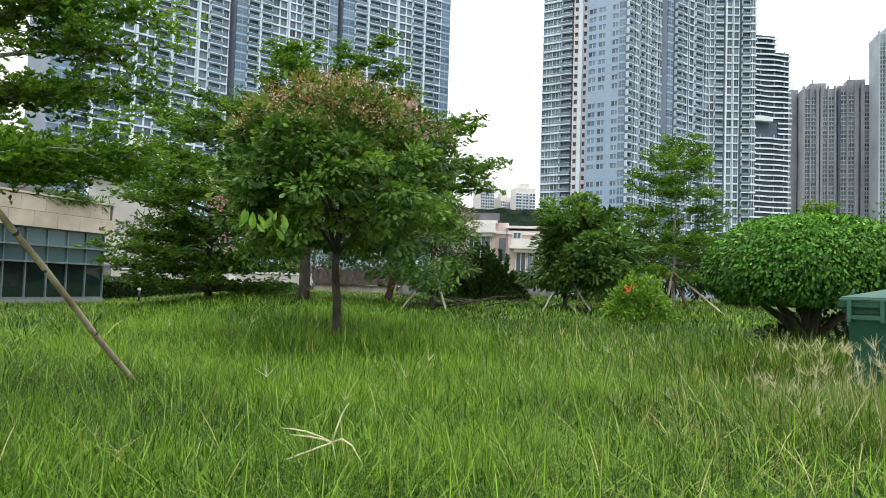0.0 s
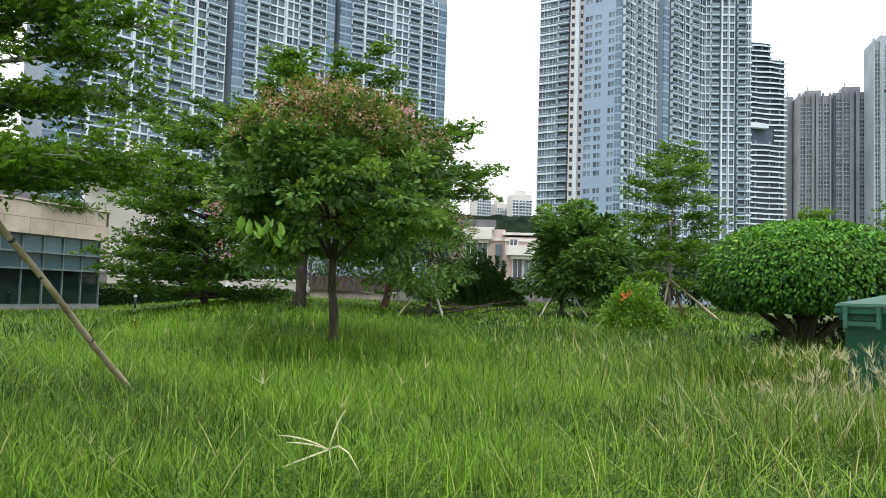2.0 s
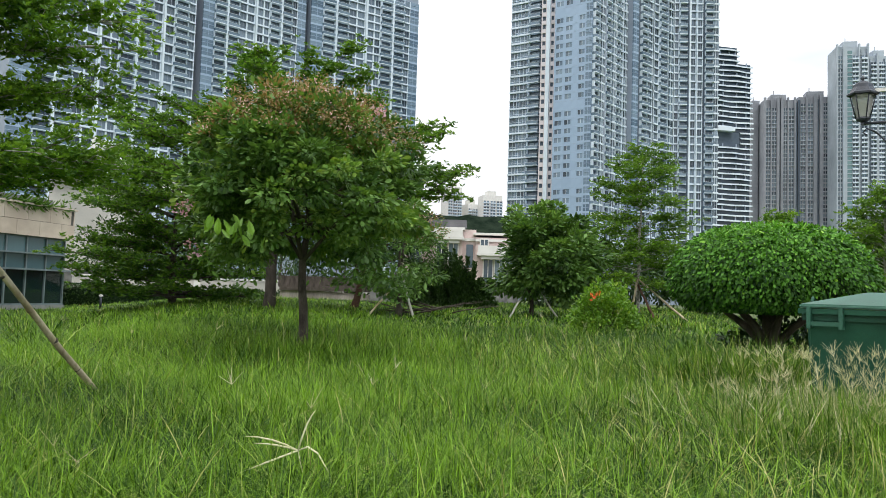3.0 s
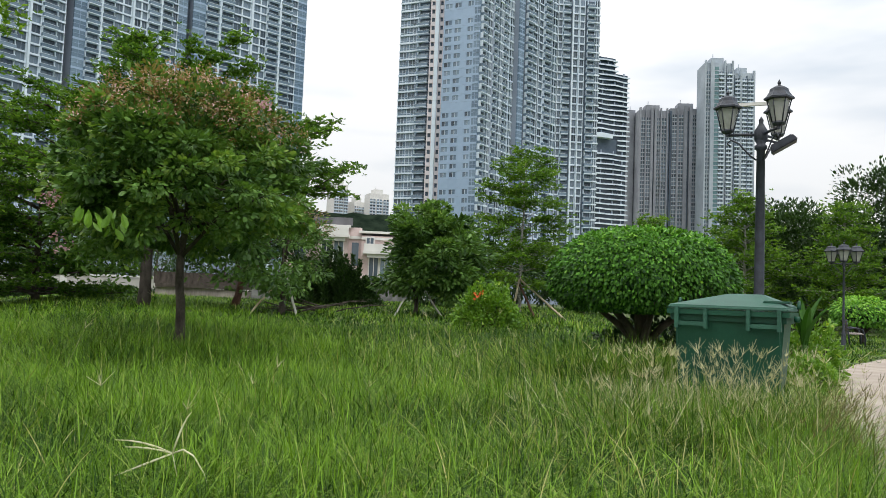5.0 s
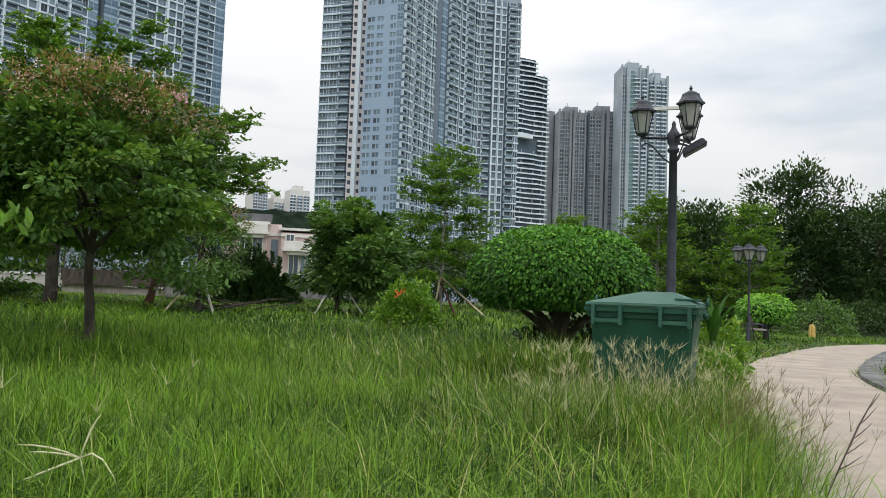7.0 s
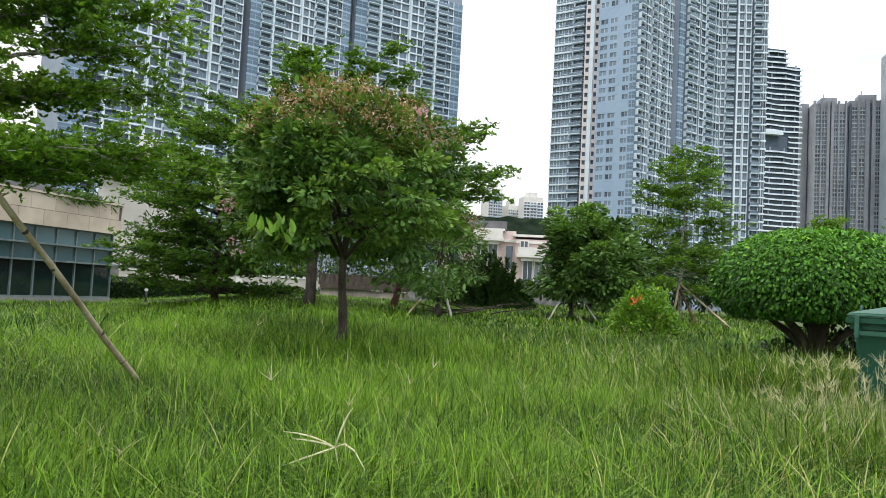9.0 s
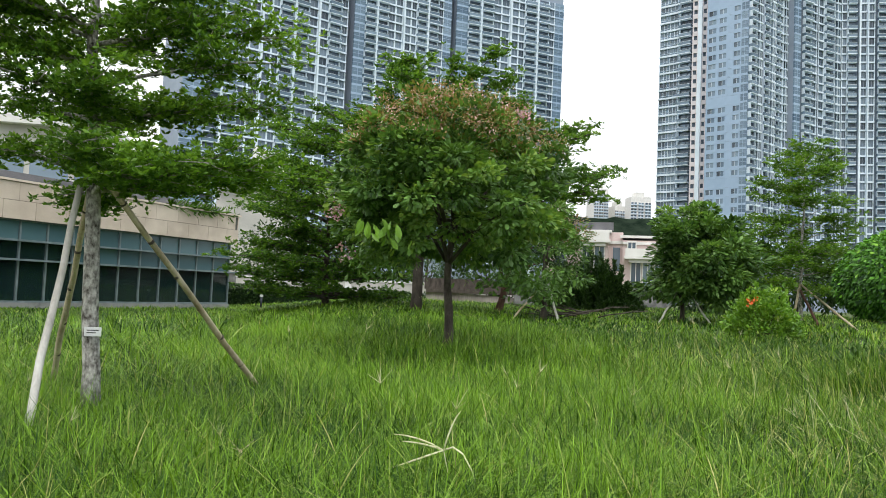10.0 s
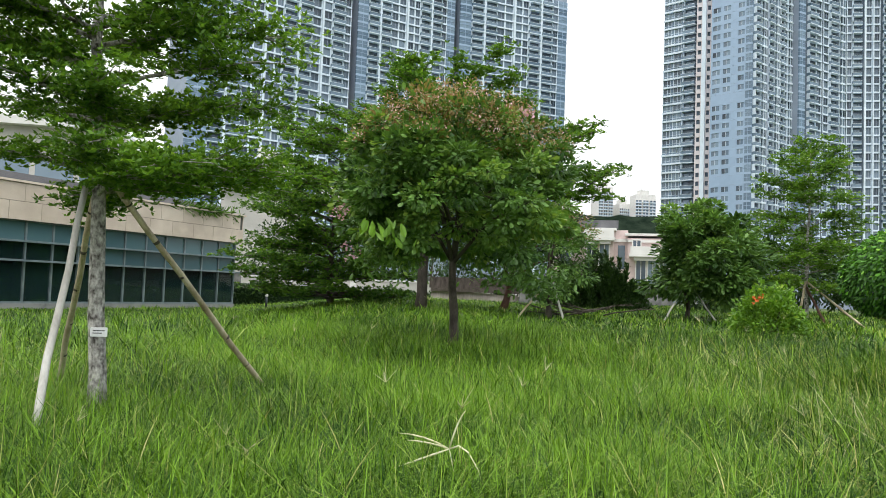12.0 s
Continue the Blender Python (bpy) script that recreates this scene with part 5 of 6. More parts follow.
# ---- street furniture ----
def wheeled_bin():
    b = thing("wheeled_bin", 4.71, 7.79, turn=-41, label="large green plastic wheeled waste bin with sloping lid, in tall grass", category="waste bin")
    b.scale = (0.93, 0.93, 1.085)
    bm = bmesh.new()
    for z, sx, sy in ((0.16, 0.53, 0.30), (0.55, 0.56, 0.325), (0.98, 0.595, 0.36)):
        for x, y in ((-sx, -sy), (sx, -sy), (sx, sy), (-sx, sy)):
            bm.verts.new((x, y, z))
    bm.verts.ensure_lookup_table()
    bm.faces.new(bm.verts[:4][::-1])
    bm.faces.new(bm.verts[8:])
    for j in (0, 4):
        for k in range(4):
            bm.faces.new([bm.verts[j + k], bm.verts[j + (k + 1) % 4], bm.verts[j + 4 + (k + 1) % 4], bm.verts[j + 4 + k]])
    bmesh.ops.bevel(bm, geom=[e for e in bm.edges if abs(e.verts[0].co.z - e.verts[1].co.z) > 0.1], offset=0.05, segments=3, affect="EDGES")
    child("body", from_bm("body", bm, M_BIN, False), b)
    for x in (-0.5, -0.17, 0.17, 0.5):
        child("body_rib", bevelled_box("body_rib", (0.035, 0.05, 0.74), (x, -0.335, 0.22), M_BIN, 0.008, (1.1, 1)), b, pose(0, 0, 0, -3.5, 0, 0))
    child("rim", boxes_mesh("rim", [(-0.66, 0.66, -0.44, -0.36, 1.035, 1.085, 0), (-0.66, 0.66, 0.36, 0.44, 1.035, 1.085, 0), (-0.66, -0.58, -0.36, 0.36, 1.035, 1.085, 0), (0.58, 0.66, -0.36, 0.36, 1.035, 1.085, 0),
                                    (-0.625, 0.625, -0.39, 0.39, 0.975, 1.035, 0)], [M_BIN]), b)
    # lid: roof-like, with a flat grip edge in front
    bm = bmesh.new()
    pts = [(-0.65, -0.46, 1.09), (0.65, -0.46, 1.09), (0.66, 0.45, 1.09), (-0.66, 0.45, 1.09), (-0.645, -0.45, 1.125), (0.645, -0.45, 1.125), (0.64, 0.44, 1.15), (-0.64, 0.44, 1.15),
           (-0.08, 0.16, 1.255), (0.30, 0.16, 1.255), (0.30, 0.36, 1.255), (-0.08, 0.36, 1.255)]
    vs = [bm.verts.new(p) for p in pts]
    for f in ((3, 2, 1, 0), (0, 1, 5, 4), (1, 2, 6, 5), (2, 3, 7, 6), (3, 0, 4, 7), (4, 5, 9, 8), (5, 6, 10, 9), (6, 7, 11, 10), (7, 4, 8, 11), (8, 9, 10, 11)):
        bm.faces.new([vs[i] for i in f])
    bmesh.ops.bevel(bm, geom=bm.edges[:], offset=0.012, segments=2, affect="EDGES")
    lid = child("lid", from_bm("lid", bm, M_BIN_LID, False), b, label="faded green sloping lid")
    child("lid_edge", bevelled_box("lid_edge", (0.28, 0.30, 0.025), (0.50, -0.10, 1.165), M_BIN_LID, 0.008), lid)
    for x0 in (-0.56, 0.22):
        child("front_grip", boxes_mesh("front_grip", [(x0 + 0.04, x0 + 0.32, -0.475, -0.445, 0.925, 0.965, 0), (x0, x0 + 0.04, -0.49, -0.385, 0.90, 1.10, 0), (x0 + 0.32, x0 + 0.36, -0.49, -0.385, 0.90, 1.10, 0)], [M_BIN_LID]), b)
    for x in (-0.66, 0.66):
        V = [((x + 0.02 * math.copysign(1, x)), 0.16 * math.cos(w) * 0.3 + 0.30, 1.12 + 0.07 * math.sin(w)) for w in np.linspace(0, math.pi, 7)]
        child("lifting_hook", tubes_mesh("lifting_hook", [(V, [0.018] * 7, 7)], M_BIN), b)
        child("trunnion", tubes_mesh("trunnion", [([(x, 0, 1.02), (x + 0.06 * math.copysign(1, x), 0, 1.02)], [0.03, 0.03], 10)], M_BIN), b)
    for x in (-0.46, 0.46):
        for y in (-0.25, 0.25):
            w = child("wheel", tubes_mesh("wheel", [([(x - 0.025, y, 0.10), (x + 0.025, y, 0.10)], [0.10, 0.10], 18)], M_RUBBER), b)
            child("fork", boxes_mesh("fork", [(x - 0.04, x - 0.03, y - 0.03, y + 0.03, 0.08, 0.2, 0), (x + 0.03, x + 0.04, y - 0.03, y + 0.03, 0.08, 0.2, 0)], [M_IRON]), w)


wheeled_bin()


def street_lamp(x, y, height, turn, label, heads=3, flood=False, slim=1.0, size=0.7):
    s = thing("street_lamp", x, y, turn=turn, label=label, category="street lamp", group="park lamps")
    top = height - 0.5
    child("pole", lathe("pole", [(q * slim, z) for q, z in [(0.001, -0.02), (0.17, -0.02), (0.17, 0.06), (0.12, 0.12), (0.11, 0.5), (0.085, 0.58), (0.066, 0.62), (0.058, top * 0.6), (0.05, top - 0.3), (0.075, top - 0.28), (0.075, top - 0.24), (0.05, top - 0.22),
                                 (0.08, top - 0.16), (0.085, top - 0.05), (0.05, top + 0.0), (0.025, top + 0.05), (0.03, top + 0.09), (0.001, top + 0.14)]], M_IRON, 16), s)
    reach = 0.40
    body = {"cap": lathe("cap", [(0.20, 0.385), (0.25, 0.395), (0.252, 0.42), (0.215, 0.445), (0.165, 0.51), (0.15, 0.56), (0.09, 0.595), (0.03, 0.605), (0.022, 0.63), (0.032, 0.655), (0.012, 0.69), (0.001, 0.71)], M_IRON, 6),
            "glass": lathe("glass", [(0.095, 0.05), (0.185, 0.40)], M_LAMP_GLASS, 6),
            "base": lathe("base", [(0.001, -0.06), (0.03, -0.06), (0.035, -0.02), (0.085, 0.0), (0.115, 0.03), (0.105, 0.055), (0.001, 0.06)], M_IRON, 6),
            "bulb": lathe("bulb", [(0.001, 0.06), (0.035, 0.06), (0.035, 0.12), (0.06, 0.20), (0.062, 0.26), (0.035, 0.31), (0.001, 0.32)], M_BULB, 10)}
    bar = tubes_mesh("bar", [([(0.105, 0, 0.04), (0.205, 0, 0.41)], [0.011, 0.011], 4)], M_IRON)
    for k in range(heads):
        a = k * 2 * math.pi / heads
        c, sn = math.cos(a), math.sin(a)
        arm = [(0.04 * c, 0.04 * sn, top - 0.1), (0.2 * c, 0.2 * sn, top - 0.09), (reach * c, reach * sn, top - 0.09)]
        curl = [(0.05 * c, 0.05 * sn, top - 0.42), (0.13 * c, 0.13 * sn, top - 0.36), (0.26 * c, 0.26 * sn, top - 0.2), (0.36 * c, 0.36 * sn, top - 0.15), (0.40 * c, 0.40 * sn, top - 0.2), (0.36 * c, 0.36 * sn, top - 0.23)]
        child("arm", tubes_mesh("arm", [(arm, [0.02, 0.018, 0.018], 7), (curl, [0.011] * 6, 6)], M_IRON), s)
        lan = child("lantern", body["cap"], s, Matrix.LocRotScale((reach * c, reach * sn, top - 0.06), None, (size, size, size * (1.14 if flood else 0.86))), "six-sided black lantern with panes paled like reflected sky")
        for part_name in ("glass", "base", "bulb"):
            child(part_name, body[part_name], lan)
        for j in range(6):
            child("bar", bar, lan, pose(0, 0, 0, 0, 0, 60 * j))
    if flood:
        f = child("floodlight", bevelled_box("floodlight", (0.34, 0.24, 0.10), (0, 0, 0), M_IRON, 0.015, (0.85, 0.85)), s, pose(-0.28, 0.0, top - 0.27, 0, -30, 180), "black floodlight bracketed to the pole")
        child("bracket", tubes_mesh("bracket", [([(0, 0, 0.05), (-0.12, 0, 0.18), (-0.22, 0.02, 0.22)], [0.015, 0.015, 0.015], 6)], M_IRON), f)
        child("cross_bar", boxes_mesh("cross_bar", [(-0.16, 0.36, -0.02, 0.02, top + 0.28, top + 0.32, 0)], [M_TRIM]), s)


street_lamp(5.69, 8.83, 4.0, 147, "dark iron park lamp with lanterns and a floodlight", 3, True)
street_lamp(16.6, 21.3, 3.3, -128, "dark iron park lamp with three lanterns", 3, slim=0.55, size=1.02)
street_lamp(44.0, 48.0, 2.9, 10, "dark iron park lamp with three lanterns under trees", 3)

bo = thing("bollard", 26.7, 29.8, label="short faded yellow bollard beside the path", category="bollard")
child("post", bevelled_box("post", (0.3, 0.24, 0.64), (0, 0, -0.02), M_YELLOW, 0.06, (0.9, 0.9)), bo)
be = thing("bench", 20.4, 25.6, turn=57, label="park bench with curved dark arms and pale seat slats", category="bench")
for k in range(4):
    child("slat", boxes_mesh("slat", [(-0.8, 0.8, -0.24 + k * 0.12, -0.15 + k * 0.12, 0.42, 0.46, 0)], [M_RAMP]), be)
for k in range(3):
    child("back_slat", boxes_mesh("back_slat", [(-0.8, 0.8, 0.26 + k * 0.02, 0.29 + k * 0.02, 0.55 + k * 0.13, 0.64 + k * 0.13, 0)], [M_BARK_DARK]), be)
for x in (-0.7, 0.7):
    child("arm", tubes_mesh("arm", [([(x, -0.28, -0.02), (x, -0.3, 0.3), (x, -0.2, 0.6), (x, 0.05, 0.66), (x, 0.28, 0.6)], [0.03] * 5, 7), ([(x, 0.2, -0.02), (x, 0.25, 0.4), (x, 0.33, 0.95)], [0.03] * 3, 7)], M_IRON), be)


def banana(x, y):
    t = thing("banana_plant", x, y, label="clump of broad upright banana leaves", category="plant")
    t.scale = (0.72, 0.72, 1.25)
    for k in range(8):
        a = k * 0.8 + 0.3
        L, w = rng.uniform(0.8, 1.15), rng.uniform(0.07, 0.11)
        V, F = [], []
        for i in range(8):
            f = i / 7
            out, z = 0.55 * f ** 1.8 * L, 0.3 + L * (f - 0.25 * f * f)
            ww = w * math.sin(math.pi * min(1, 0.08 + f * 0.92)) ** 0.7
            for s in (-1, 0, 1):
                V.append((out * math.cos(a) - s * ww * math.sin(a), out * math.sin(a) + s * ww * math.cos(a), z + abs(s) * 0.04))
        for i in range(7):
            for s in (0, 1):
                F.append((i * 3 + s, i * 3 + s + 1, i * 3 + s + 4, i * 3 + s + 3))
        child("leaf", mesh_of("leaf", V, F, M_LEAF_GLOSS, tint=np.full(len(V), rng.uniform(0.0, 0.35))), t)
    child("stem", tubes_mesh("stem", [([(0, 0, -0.05), (0, 0, 0.5)], [0.09, 0.06], 9)], M_LEAF_FRESH), t)


banana(8.6, 12.0)
# undergrowth added with darkened leaves to deepen the shade below the dome
bush(6.0, 12.5, 2.2, 0.95, 0.11, 1800, M_LEAF_DARK, "undergrowth darkened for shade below the clipped tree", tint=0.15)
bush(4.25, 11.6, 1.0, 0.48, 0.10, 1100, M_LEAF_MYRTLE, "low dark green shrub in the grass", tint=0.15)
bush(7.2, 9.9, 0.8, 0.55, 0.06, 2600, M_LEAF_FRESH, "light green leafy shrub beside the path", tint=0.55)
bush(8.9, 12.3, 1.3, 1.0, 0.11, 1500, M_LEAF_FRESH, "light green leafy shrub beside the path", tint=0.5)
bush(10.0, 14.4, 1.5, 0.6, 0.10, 1500, M_LEAF_FRESH, "low spreading shrub at the path's edge", tint=0.3)
bush(29.6, 32.5, 3.4, 2.0, 0.16, 2600, M_LEAF_MYRTLE, "green rounded shrub behind the path", tint=0.4)
# two filler shrubs whose dark leaves stand in for shade under the trees
bush(35.3, 35.6, 4.2, 1.9, 0.17, 2400, M_LEAF_DARK, "rounded filler shrub behind the path, dark like tree shade", tint=0.5)
bush(34.5, 33.0, 2.6, 1.2, 0.16, 1200, M_LEAF_DARK, "rounded filler shrub behind the path, dark like tree shade", tint=0.3)
bush(29.0, 36.5, 3.6, 1.9, 0.16, 1800, M_LEAF_MYRTLE, "green rounded shrub behind the path", tint=0.5)


# ---- grass ----
def blades(name, x, y, h, w, tint, mat, label, steps=3, lean=0.55, ang=None):
    """Curved tapering blades, one at each place."""
    n = len(x)
    a = rng.uniform(0, 6.2832, n) if ang is None else ang
    bend = np.minimum(np.abs(rng.normal(0.4, 0.45, n)) * lean, 1.6)
    tilt = np.abs(rng.normal(0.15, 0.5, n))
    dx, dy = np.cos(a), np.sin(a)
    turn = a + rng.normal(1.57, 0.5, n)
    sx, sy = np.cos(turn), np.sin(turn)
    rowsV = []
    for k in range(steps + 1):
        f = k / steps
        r = h * (tilt * f + bend * 0.8 * f ** 1.7)
        z = h * f * (1 - 0.40 * bend * f) / (1 + 0.35 * tilt)
        cx, cy = x + dx * r, y + dy * r
        if k < steps:
            ww = w * (1 - 0.75 * f ** 1.5) / 2
            rowsV += [np.stack([cx - sx * ww, cy - sy * ww, z], 1), np.stack([cx + sx * ww, cy + sy * ww, z], 1)]
        else:
            rowsV.append(np.stack([cx, cy, z], 1))
    m = 2 * steps + 1
    V = np.stack(rowsV, 1).reshape(-1, 3)
    V[:, 2] += np.repeat(ground_height(x, y), m)
    i = np.arange(n)[:, None] * m
    F = []
    for k in range(steps - 1):
        F += [i + (2 * k, 2 * k + 1, 2 * k + 3), i + (2 * k, 2 * k + 3, 2 * k + 2)]
    F.append(i + (2 * steps - 2, 2 * steps - 1, 2 * steps))
    return tagged(new(name, mesh_of(name, V, np.concatenate(F), mat, tint=np.repeat(tint, m))), label, "grass", kind="stuff")


def patchy(x, y, s, seed):
    """Smooth patches between 0 and 1."""
    v = np.zeros(len(x))
    g = np.random.default_rng(seed)
    for k in range(7):
        a, f, p = g.uniform(0, 6.28), s * g.uniform(0.5, 2.0), g.uniform(0, 6.28)
        v += np.sin((x * math.cos(a) + y * math.sin(a)) * f + p)
    return np.clip(0.5 + v / 7.5, 0, 1)


def meadow(count, r0, r1, a0, a1, even=1.0):
    """Places in a sector of the lawn, clear of path and buildings."""
    r = r0 + (r1 - r0) * rng.uniform(0, 1, count) ** even
    a = np.radians(rng.uniform(a0, a1, count))
    x, y = -np.sin(a) * r, np.cos(a) * r
    keep = path_distance(x, y) > PATH_HALF + 0.05
    u = (x + 19.6) * math.cos(radians(73.35)) + (y - 24.9) * math.sin(radians(73.35))
    v = -(x + 19.6) * math.sin(radians(73.35)) + (y - 24.9) * math.cos(radians(73.35))
    keep &= ~((u > -6.3) & (u < 12.6) & (v > -0.3))
    return x[keep], y[keep]


def straw_part(x, y):
    """How dry the growth is: pale tall seed grass by the bin and towards the path."""
    return np.clip(1.2 - np.hypot((x - 4.3) / 2.0, (y - 7.4) / 2.7), 0, 1) + 0.5 * np.clip(1.1 - np.hypot((x - 1.6) / 1.3, (y - 7.2) / 1.0), 0, 1) + 0.9 * np.clip(1.2 - np.hypot((x + 7.9) / 1.5, (y - 18.4) / 1.2), 0, 1)


def sow(name, tufts, each, r0, r1, a0, a1, width, tall, steps, label, girth=0.10, even=1.0):
    """Tufts of blades that share their height, colour and lean."""
    cx, cy = meadow(tufts, r0, r1, a0, a1, even)
    n = len(cx)
    p, q, s = patchy(cx, cy, 0.55, 3), patchy(cx, cy, 1.9, 11), straw_part(cx, cy)
    ch = tall * (0.55 + 0.55 * p + 0.3 * q) * rng.uniform(0.7, 1.25, n) * (1 + 0.2 * s)
    ch *= np.clip((path_distance(cx, cy) - PATH_HALF) / 0.8, 0.35, 1) * np.clip(1.25 - np.hypot(cx, cy) / 55, 0.4, 1)
    ch *= 1 + 1.1 * np.exp(-((cx - 4.2) ** 2 + (cy - 9.9) ** 2) / 2.6)
    ct = np.clip(rng.normal(0.25, 0.18, n) + 0.6 * (q - 0.5) + 0.3 * (p - 0.5) - 0.14 * np.clip((cx - 0.5) / 3, 0, 1), 0.02, 0.75)
    k = np.repeat(np.arange(n), each)
    m = len(k)
    ang = rng.uniform(0, 6.2832, m)
    rr = girth * np.sqrt(rng.uniform(0, 1, m))
    x, y = cx[k] + rr * np.cos(ang), cy[k] + rr * np.sin(ang)
    dry = rng.uniform(0, 1, m) < 0.035 + 0.03 * np.clip(cx[k] / 2, 0, 1) + 0.07 * s[k]
    tint = np.clip(ct[k] + rng.normal(0, 0.25, m), 0.0, 0.8)
    tint[dry] = rng.uniform(0.84, 1.0, dry.sum())
    blades(name, x, y, ch[k] * rng.uniform(0.45, 1.2, m), width * rng.uniform(0.5, 1.5, m), tint, M_GRASS, label, steps, 1.75, ang + rng.normal(0, 0.9, m))


sow("tall_grass", 16500, 13, 3.4, 9.0, -54, 44, 0.0076, 0.36, 3, "lush green uncut grass with bent blades")
sow("meadow_grass", 16000, 10, 9.0, 18.0, -52, 44, 0.0105, 0.36, 2, "green uncut meadow grass", 0.14)
sow("back_lawn_grass", 14000, 9, 18.0, 46.0, -52, 44, 0.028, 0.30, 2, "green lawn grass towards the back", 0.25)
sow("weed_grass", 520, 9, 13.0, 22.0, 24, 42, 0.022, 0.62, 3, "tall bright weeds near the pavilion", 0.16)
sow("near_grass", 2600, 10, 0.7, 3.5, -180, 180, 0.006, 0.2, 2, "short trodden grass at the path's edge")
sow("outer_grass", 6000, 6, 2.0, 40.0, 52, 300, 0.04, 0.35, 2, "green park grass around", 0.3)


def loose_blades():
    """Long single blades that arch over the rest."""
    x, y = meadow(14500, 3.0, 14.0, -52, 44)
    d = np.hypot(x, y)
    dry = 0.18 * np.clip((x - 0.3) / 2.5, 0, 1)
    blades("arching_grass", x, y, rng.uniform(0.36, 0.6, len(x)), (0.0042 + 0.0007 * d) * rng.uniform(0.7, 1.4, len(x)), np.clip(rng.normal(0.64, 0.17, len(x)) + dry, 0.2, 1.0), M_GRASS,
           "long arching pale green grass blades", 5, 2.0)


loose_blades()


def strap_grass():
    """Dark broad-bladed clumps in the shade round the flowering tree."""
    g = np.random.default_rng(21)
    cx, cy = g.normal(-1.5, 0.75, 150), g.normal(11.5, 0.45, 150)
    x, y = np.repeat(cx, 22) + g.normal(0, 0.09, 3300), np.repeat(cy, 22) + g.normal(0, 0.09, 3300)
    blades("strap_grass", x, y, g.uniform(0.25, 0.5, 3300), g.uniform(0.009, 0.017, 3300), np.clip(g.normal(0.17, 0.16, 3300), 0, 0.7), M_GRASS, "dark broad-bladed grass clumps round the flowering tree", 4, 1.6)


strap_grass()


def straw_blades():
    """Dry curved stems and leaves in the seed grass by the bin."""
    n = 2300
    x, y = rng.normal(4.0, 0.75, n), rng.normal(6.75, 0.6, n)
    ok = (path_distance(x, y) > PATH_HALF) & (np.hypot(x, y) > 4.2)
    x, y = x[ok], y[ok]
    blades("dry_grass", x, y, rng.uniform(0.25, 0.75, len(x)), 0.0075 * rng.uniform(0.5, 1.4, len(x)), rng.uniform(0.0, 1.0, len(x)), M_STRAW, "dry straw-coloured grass round the bin", 5, 1.7)
    x, y = rng.normal(4.1, 0.8, 7000), rng.normal(6.6, 0.7, 7000)
    ok = (path_distance(x, y) > PATH_HALF + 0.1) & (np.hypot(x, y) > 4.6)
    x, y = x[ok], y[ok]
    blades("rank_grass", x, y, rng.uniform(0.35, 0.70, len(x)), 0.0075 * rng.uniform(0.5, 1.4, len(x)), np.clip(rng.normal(0.26, 0.2, len(x)), 0, 0.9), M_GRASS, "rank green grass in front of the bin", 4, 1.1)
    x, y = rng.normal(4.25, 0.62, 4200), rng.normal(9.75, 0.55, 4200)
    tint = np.where(rng.uniform(0, 1, 4200) < 0.12, rng.uniform(0.85, 1.0, 4200), np.clip(rng.normal(0.26, 0.2, 4200), 0, 0.8))
    blades("rough_grass", x, y, rng.uniform(0.5, 0.95, 4200), 0.010 * rng.uniform(0.5, 1.4, 4200), tint, M_GRASS, "tall rough grass below the clipped tree", 4, 0.9)


straw_blades()


def seed_stalks():
    """Thin stems that end in a fan of pale spikes."""
    x, y = meadow(5200, 3.2, 16.0, -50, 40)
    s = straw_part(x, y)
    keep = rng.uniform(0, 1, len(x)) < 0.005 + 0.02 * np.clip((x - 1) / 2, 0, 1) + 0.12 * s
    x, y = x[keep], y[keep]
    ex, ey = rng.normal(4.1, 0.7, 260), rng.normal(6.75, 0.5, 260)
    ok = path_distance(ex, ey) > PATH_HALF - 0.15
    x, y = np.concatenate([x, ex[ok]]), np.concatenate([y, ey[ok]])
    n = len(x)
    h = rng.uniform(0.25, 0.82, n) ** 1.1
    a = rng.uniform(0, 6.28, n)
    tx, ty = x + np.cos(a) * h * 0.38, y + np.sin(a) * h * 0.38
    V, F, T, c = [], [], [], 0

    def strip(p0, p1, w, tint):
        d = unit(p1 - p0)
        s = unit(np.cross(d, rng.normal(0, 1, p0.shape))) * w
        return np.stack([p0 - s, p0 + s, p1 + s * 0.5, p1 - s * 0.5], 1), np.full(len(p0), tint)

    z = ground_height(x, y)
    base, tip = np.column_stack([x, y, z]), np.column_stack([tx, ty, z + h])
    quads = [strip(base, tip, 0.0017, 0.35)]
    for k in range(8):
        d = np.column_stack([rng.normal(0, 0.55, n) + 0.5 * np.cos(a), rng.normal(0, 0.55, n) + 0.5 * np.sin(a), np.ones(n)])
        quads.append(strip(tip, tip + unit(d) * rng.uniform(0.05, 0.14, n)[:, None], 0.002, 0.65))
    V = np.concatenate([q[0] for q in quads]).reshape(-1, 3)
    T = np.repeat(np.concatenate([q[1] for q in quads]), 4)
    F = np.arange(len(V)).reshape(-1, 4)
    tagged(new("seed_grass", mesh_of("seed_grass", V, F, M_STRAW, tint=np.clip(T + np.repeat(rng.normal(0, 0.3, len(T) // 4), 4), 0, 1))), "pale dry seed heads standing above the grass", "grass", kind="stuff")


seed_stalks()


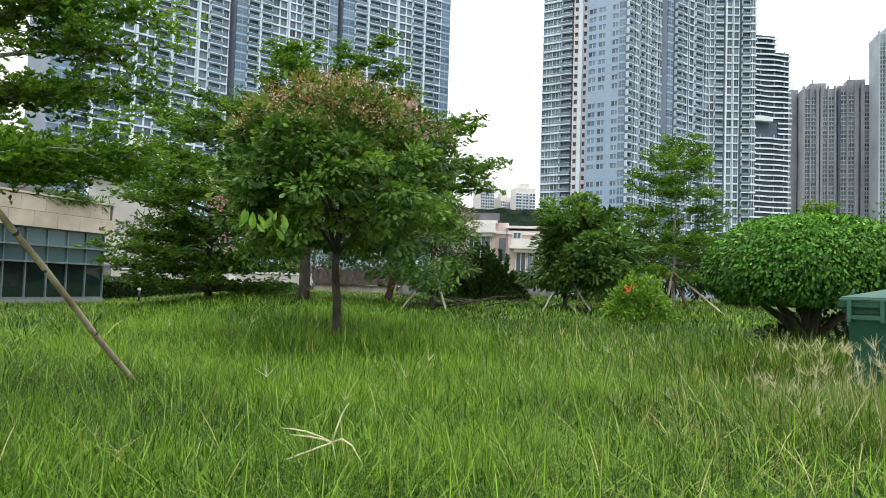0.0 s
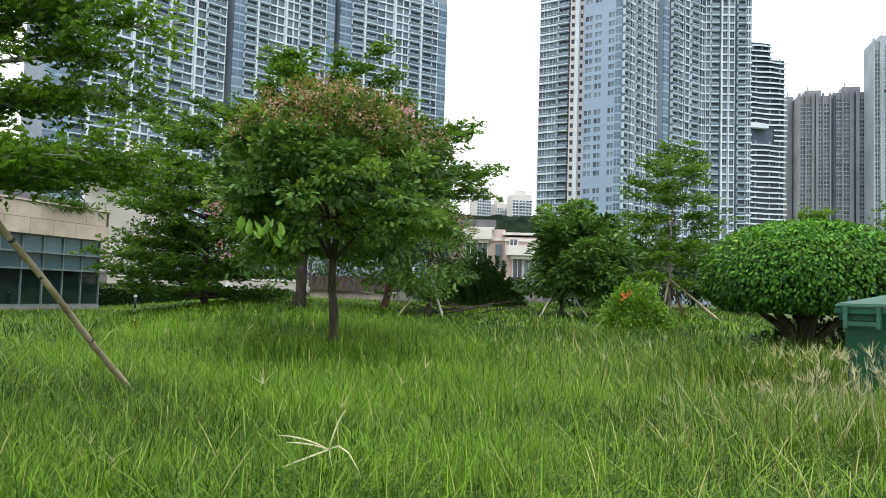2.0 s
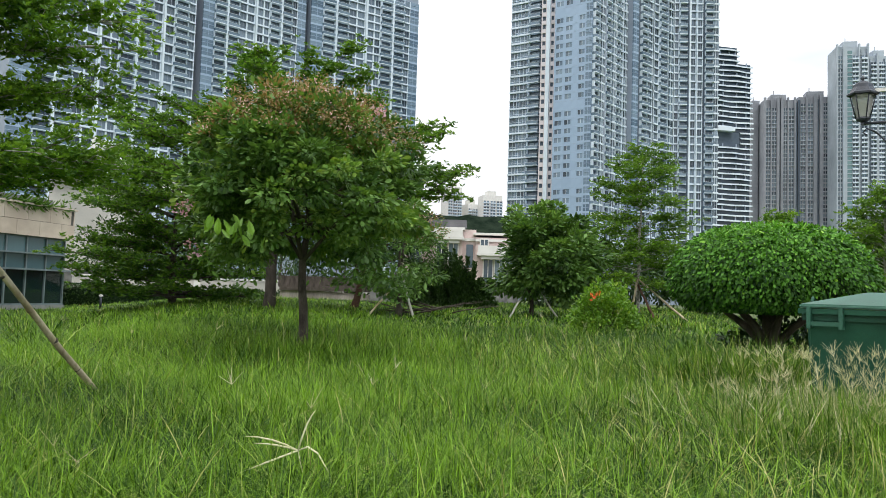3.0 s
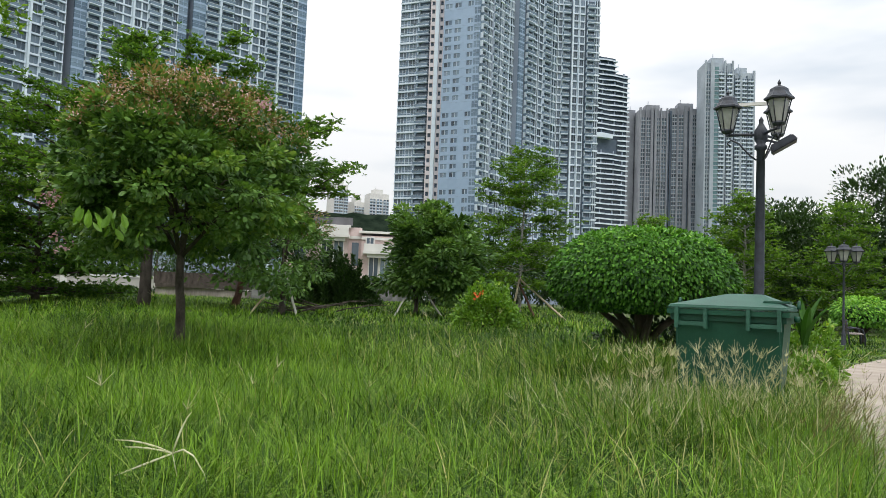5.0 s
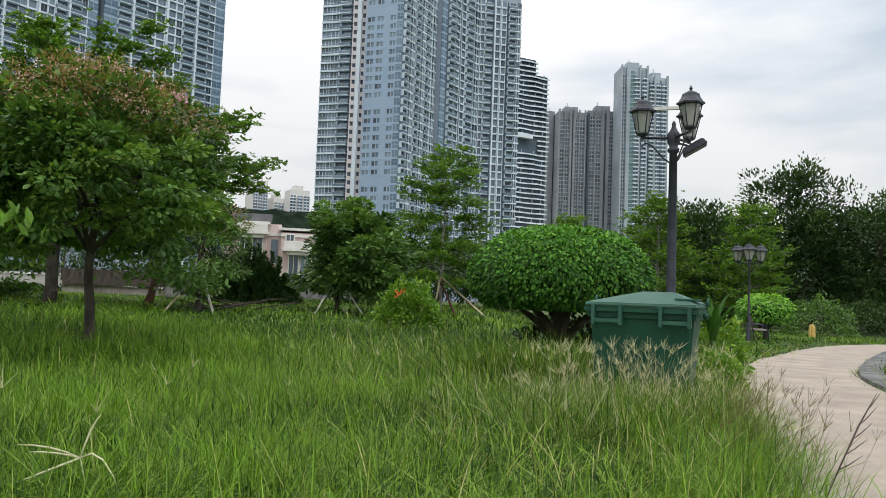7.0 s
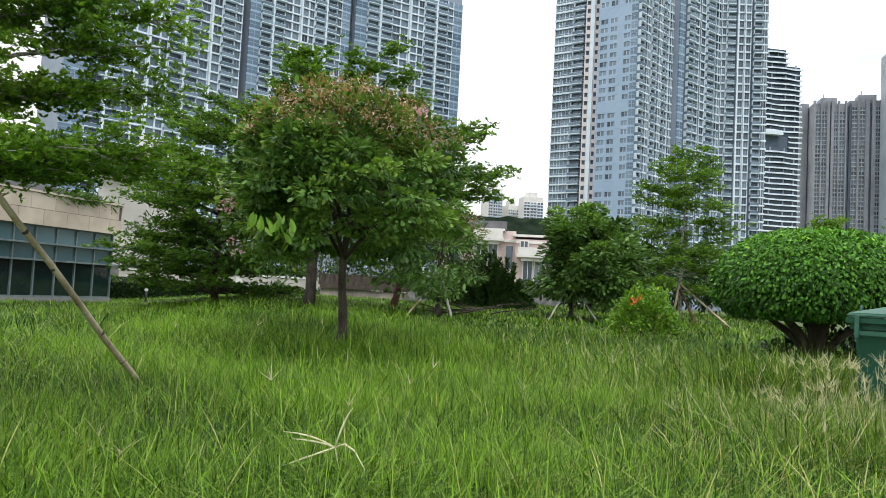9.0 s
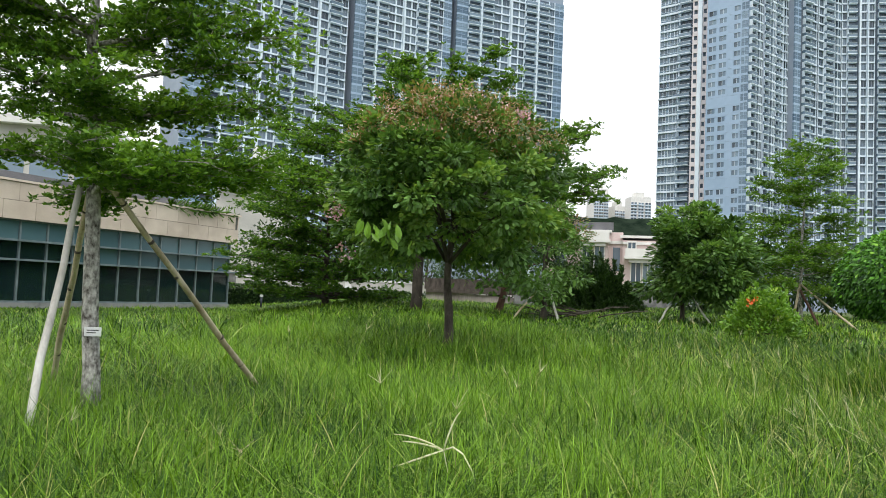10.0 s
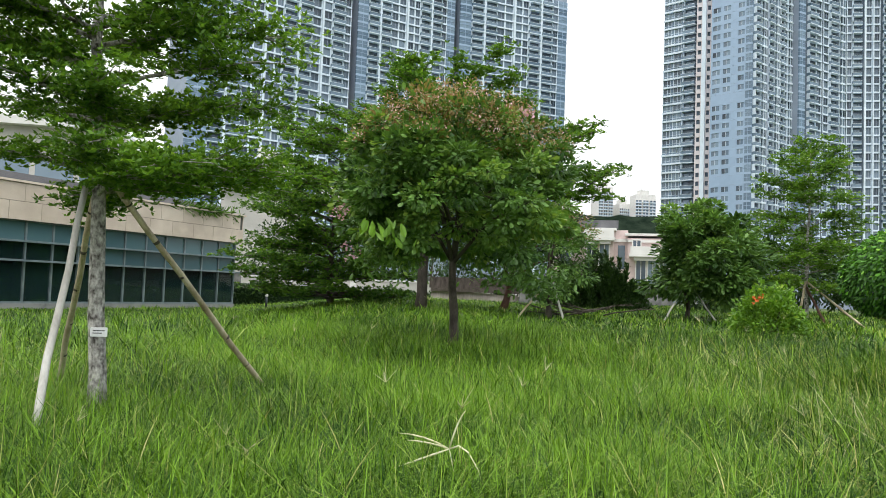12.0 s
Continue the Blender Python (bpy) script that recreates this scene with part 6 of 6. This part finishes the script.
def dark_sprigs():
    """Brown finger-grass stems that lean over the path's edge."""
    n = 150
    s = rng.uniform(0, 1, n)
    x, y = 2.8 + 1.9 * s + rng.normal(0, 0.22, n), 3.55 + 2.6 * s + rng.normal(0, 0.2, n)
    h, a = rng.uniform(0.3, 0.62, n), rng.normal(-0.5, 0.7, n)
    tip = np.column_stack([x + np.cos(a) * h * 0.5, y + np.sin(a) * h * 0.3, h])
    base = np.column_stack([x, y, np.zeros(n)])

    def strip(p0, p1, w):
        side = unit(np.cross(unit(p1 - p0), rng.normal(0, 1, p0.shape))) * w
        return np.stack([p0 - side, p0 + side, p1 + side * 0.6, p1 - side * 0.6], 1)

    quads = [strip(base, tip, 0.0011)]
    for k in range(5):
        d = np.column_stack([rng.normal(0.3, 0.5, n), rng.normal(0, 0.5, n), np.ones(n)])
        quads.append(strip(tip, tip + unit(d) * rng.uniform(0.05, 0.13, n)[:, None], 0.0016))
    V = np.concatenate(quads).reshape(-1, 3)
    tagged(new("finger_grass", mesh_of("finger_grass", V, np.arange(len(V)).reshape(-1, 4), M_SEED_DARK, tint=rng.uniform(0, 1, len(V)))), "brown finger-grass stems leaning over the path's edge", "grass", kind="stuff")
    s = rng.uniform(0, 1, 5200)
    x, y = 2.65 + 1.75 * s + rng.normal(0, 0.27, 5200), 3.5 + 2.5 * s + rng.normal(0, 0.24, 5200)
    blades("verge_grass", x, y, rng.uniform(0.2, 0.55, 5200), 0.006 * rng.uniform(0.6, 1.4, 5200), np.clip(rng.normal(0.36, 0.2, 5200), 0, 0.95), M_GRASS, "tall grass that overhangs the path's edge", 3, 1.3)


dark_sprigs()

# one broken pale stalk that stands out of the grass
st = thing("broken_grass_stalk", -0.63, 4.62, label="bent pale dry grass stalk above the lawn", category="grass")
joint = Vector((0, 0, 0.27))
child("stem", tubes_mesh("stem", [([(0.06, 0.02, -0.02), (0.03, 0.01, 0.14), joint], [0.003, 0.003, 0.003], 6)], M_STALK), st)
for tip, up in (((-0.31, 0.0, 0.345), 0.02), ((-0.25, -0.02, 0.31), 0.01), ((0.09, 0.02, 0.50), 0.035), ((0.24, -0.12, 0.05), 0.11), ((-0.32, -0.14, 0.16), 0.0)):
    e = Vector(tip)
    line = [joint + (e - joint) * f + Vector((0, 0, up * 4 * f * (1 - f))) for f in (0, 0.25, 0.5, 0.75, 1)]
    child("spike", tubes_mesh("spike", [(line, [0.0045, 0.006, 0.0055, 0.004, 0.0015], 6)], M_STALK), st)
sp = thing("broken_grass_stalk", -1.86, 4.55, label="small pale dry grass tuft in the lawn", category="grass")
for k in range(6):
    a = k * 1.05
    child("spike", tubes_mesh("spike", [([(0, 0, -0.02), (0.01 * math.cos(a), 0.01 * math.sin(a), 0.2), (0.09 * math.cos(a), 0.09 * math.sin(a), 0.27 - 0.04 * (k % 3))], [0.0025, 0.003, 0.001], 5)], M_STAKE), sp)

# one thick brown reed that leans out over the path
re = thing("leaning_reed", 3.07, 3.42, label="dark brown dry reed that leans over the path's edge", category="grass")
lean = [(0, 0, -0.02), (0.06, 0.0, 0.16), (0.2, 0.03, 0.36), (0.38, 0.08, 0.58), (0.55, 0.12, 0.76)]
child("stem", tubes_mesh("stem", [(lean, [0.003, 0.003, 0.0045, 0.006, 0.0015], 6)], M_BARK_DARK), re)
for k in range(5):
    a = Vector(lean[2]).lerp(Vector(lean[4]), k / 5)
    child("spike", tubes_mesh("spike", [([a, a + Vector((0.05, 0.01 * (k - 2), 0.03)), a + Vector((0.12, 0.02 * (k - 2), 0.08))], [0.003, 0.003, 0.001], 5)], M_BARK_DARK), re)

# ---- kerb of paving blocks along the path ----
kerb = thing("kerb", 0, 0, label="kerb band of grey paving blocks along the path", category="kerb", kind="structure")
block = bevelled_box("kerb_block", (0.44, 0.19, 0.13), (0, 0, -0.04), M_KERB, 0.01)
run = np.concatenate([[0], np.cumsum(np.linalg.norm(np.diff(LINE, axis=0), axis=1))])
s = 21.0
while s < run[-1] - 6:
    px, py = np.interp(s, run, LINE[:, 0]), np.interp(s, run, LINE[:, 1])
    nx, ny = np.interp(s, run, LINE_N[:, 0]), np.interp(s, run, LINE_N[:, 1])
    o = PATH_HALF + 0.24
    child("kerb_block", block, kerb, pose(px + nx * o, py + ny * o, 0, 0, 0, math.degrees(math.atan2(ny, nx)) + rng.normal(0, 1.0)))
    s += 0.205
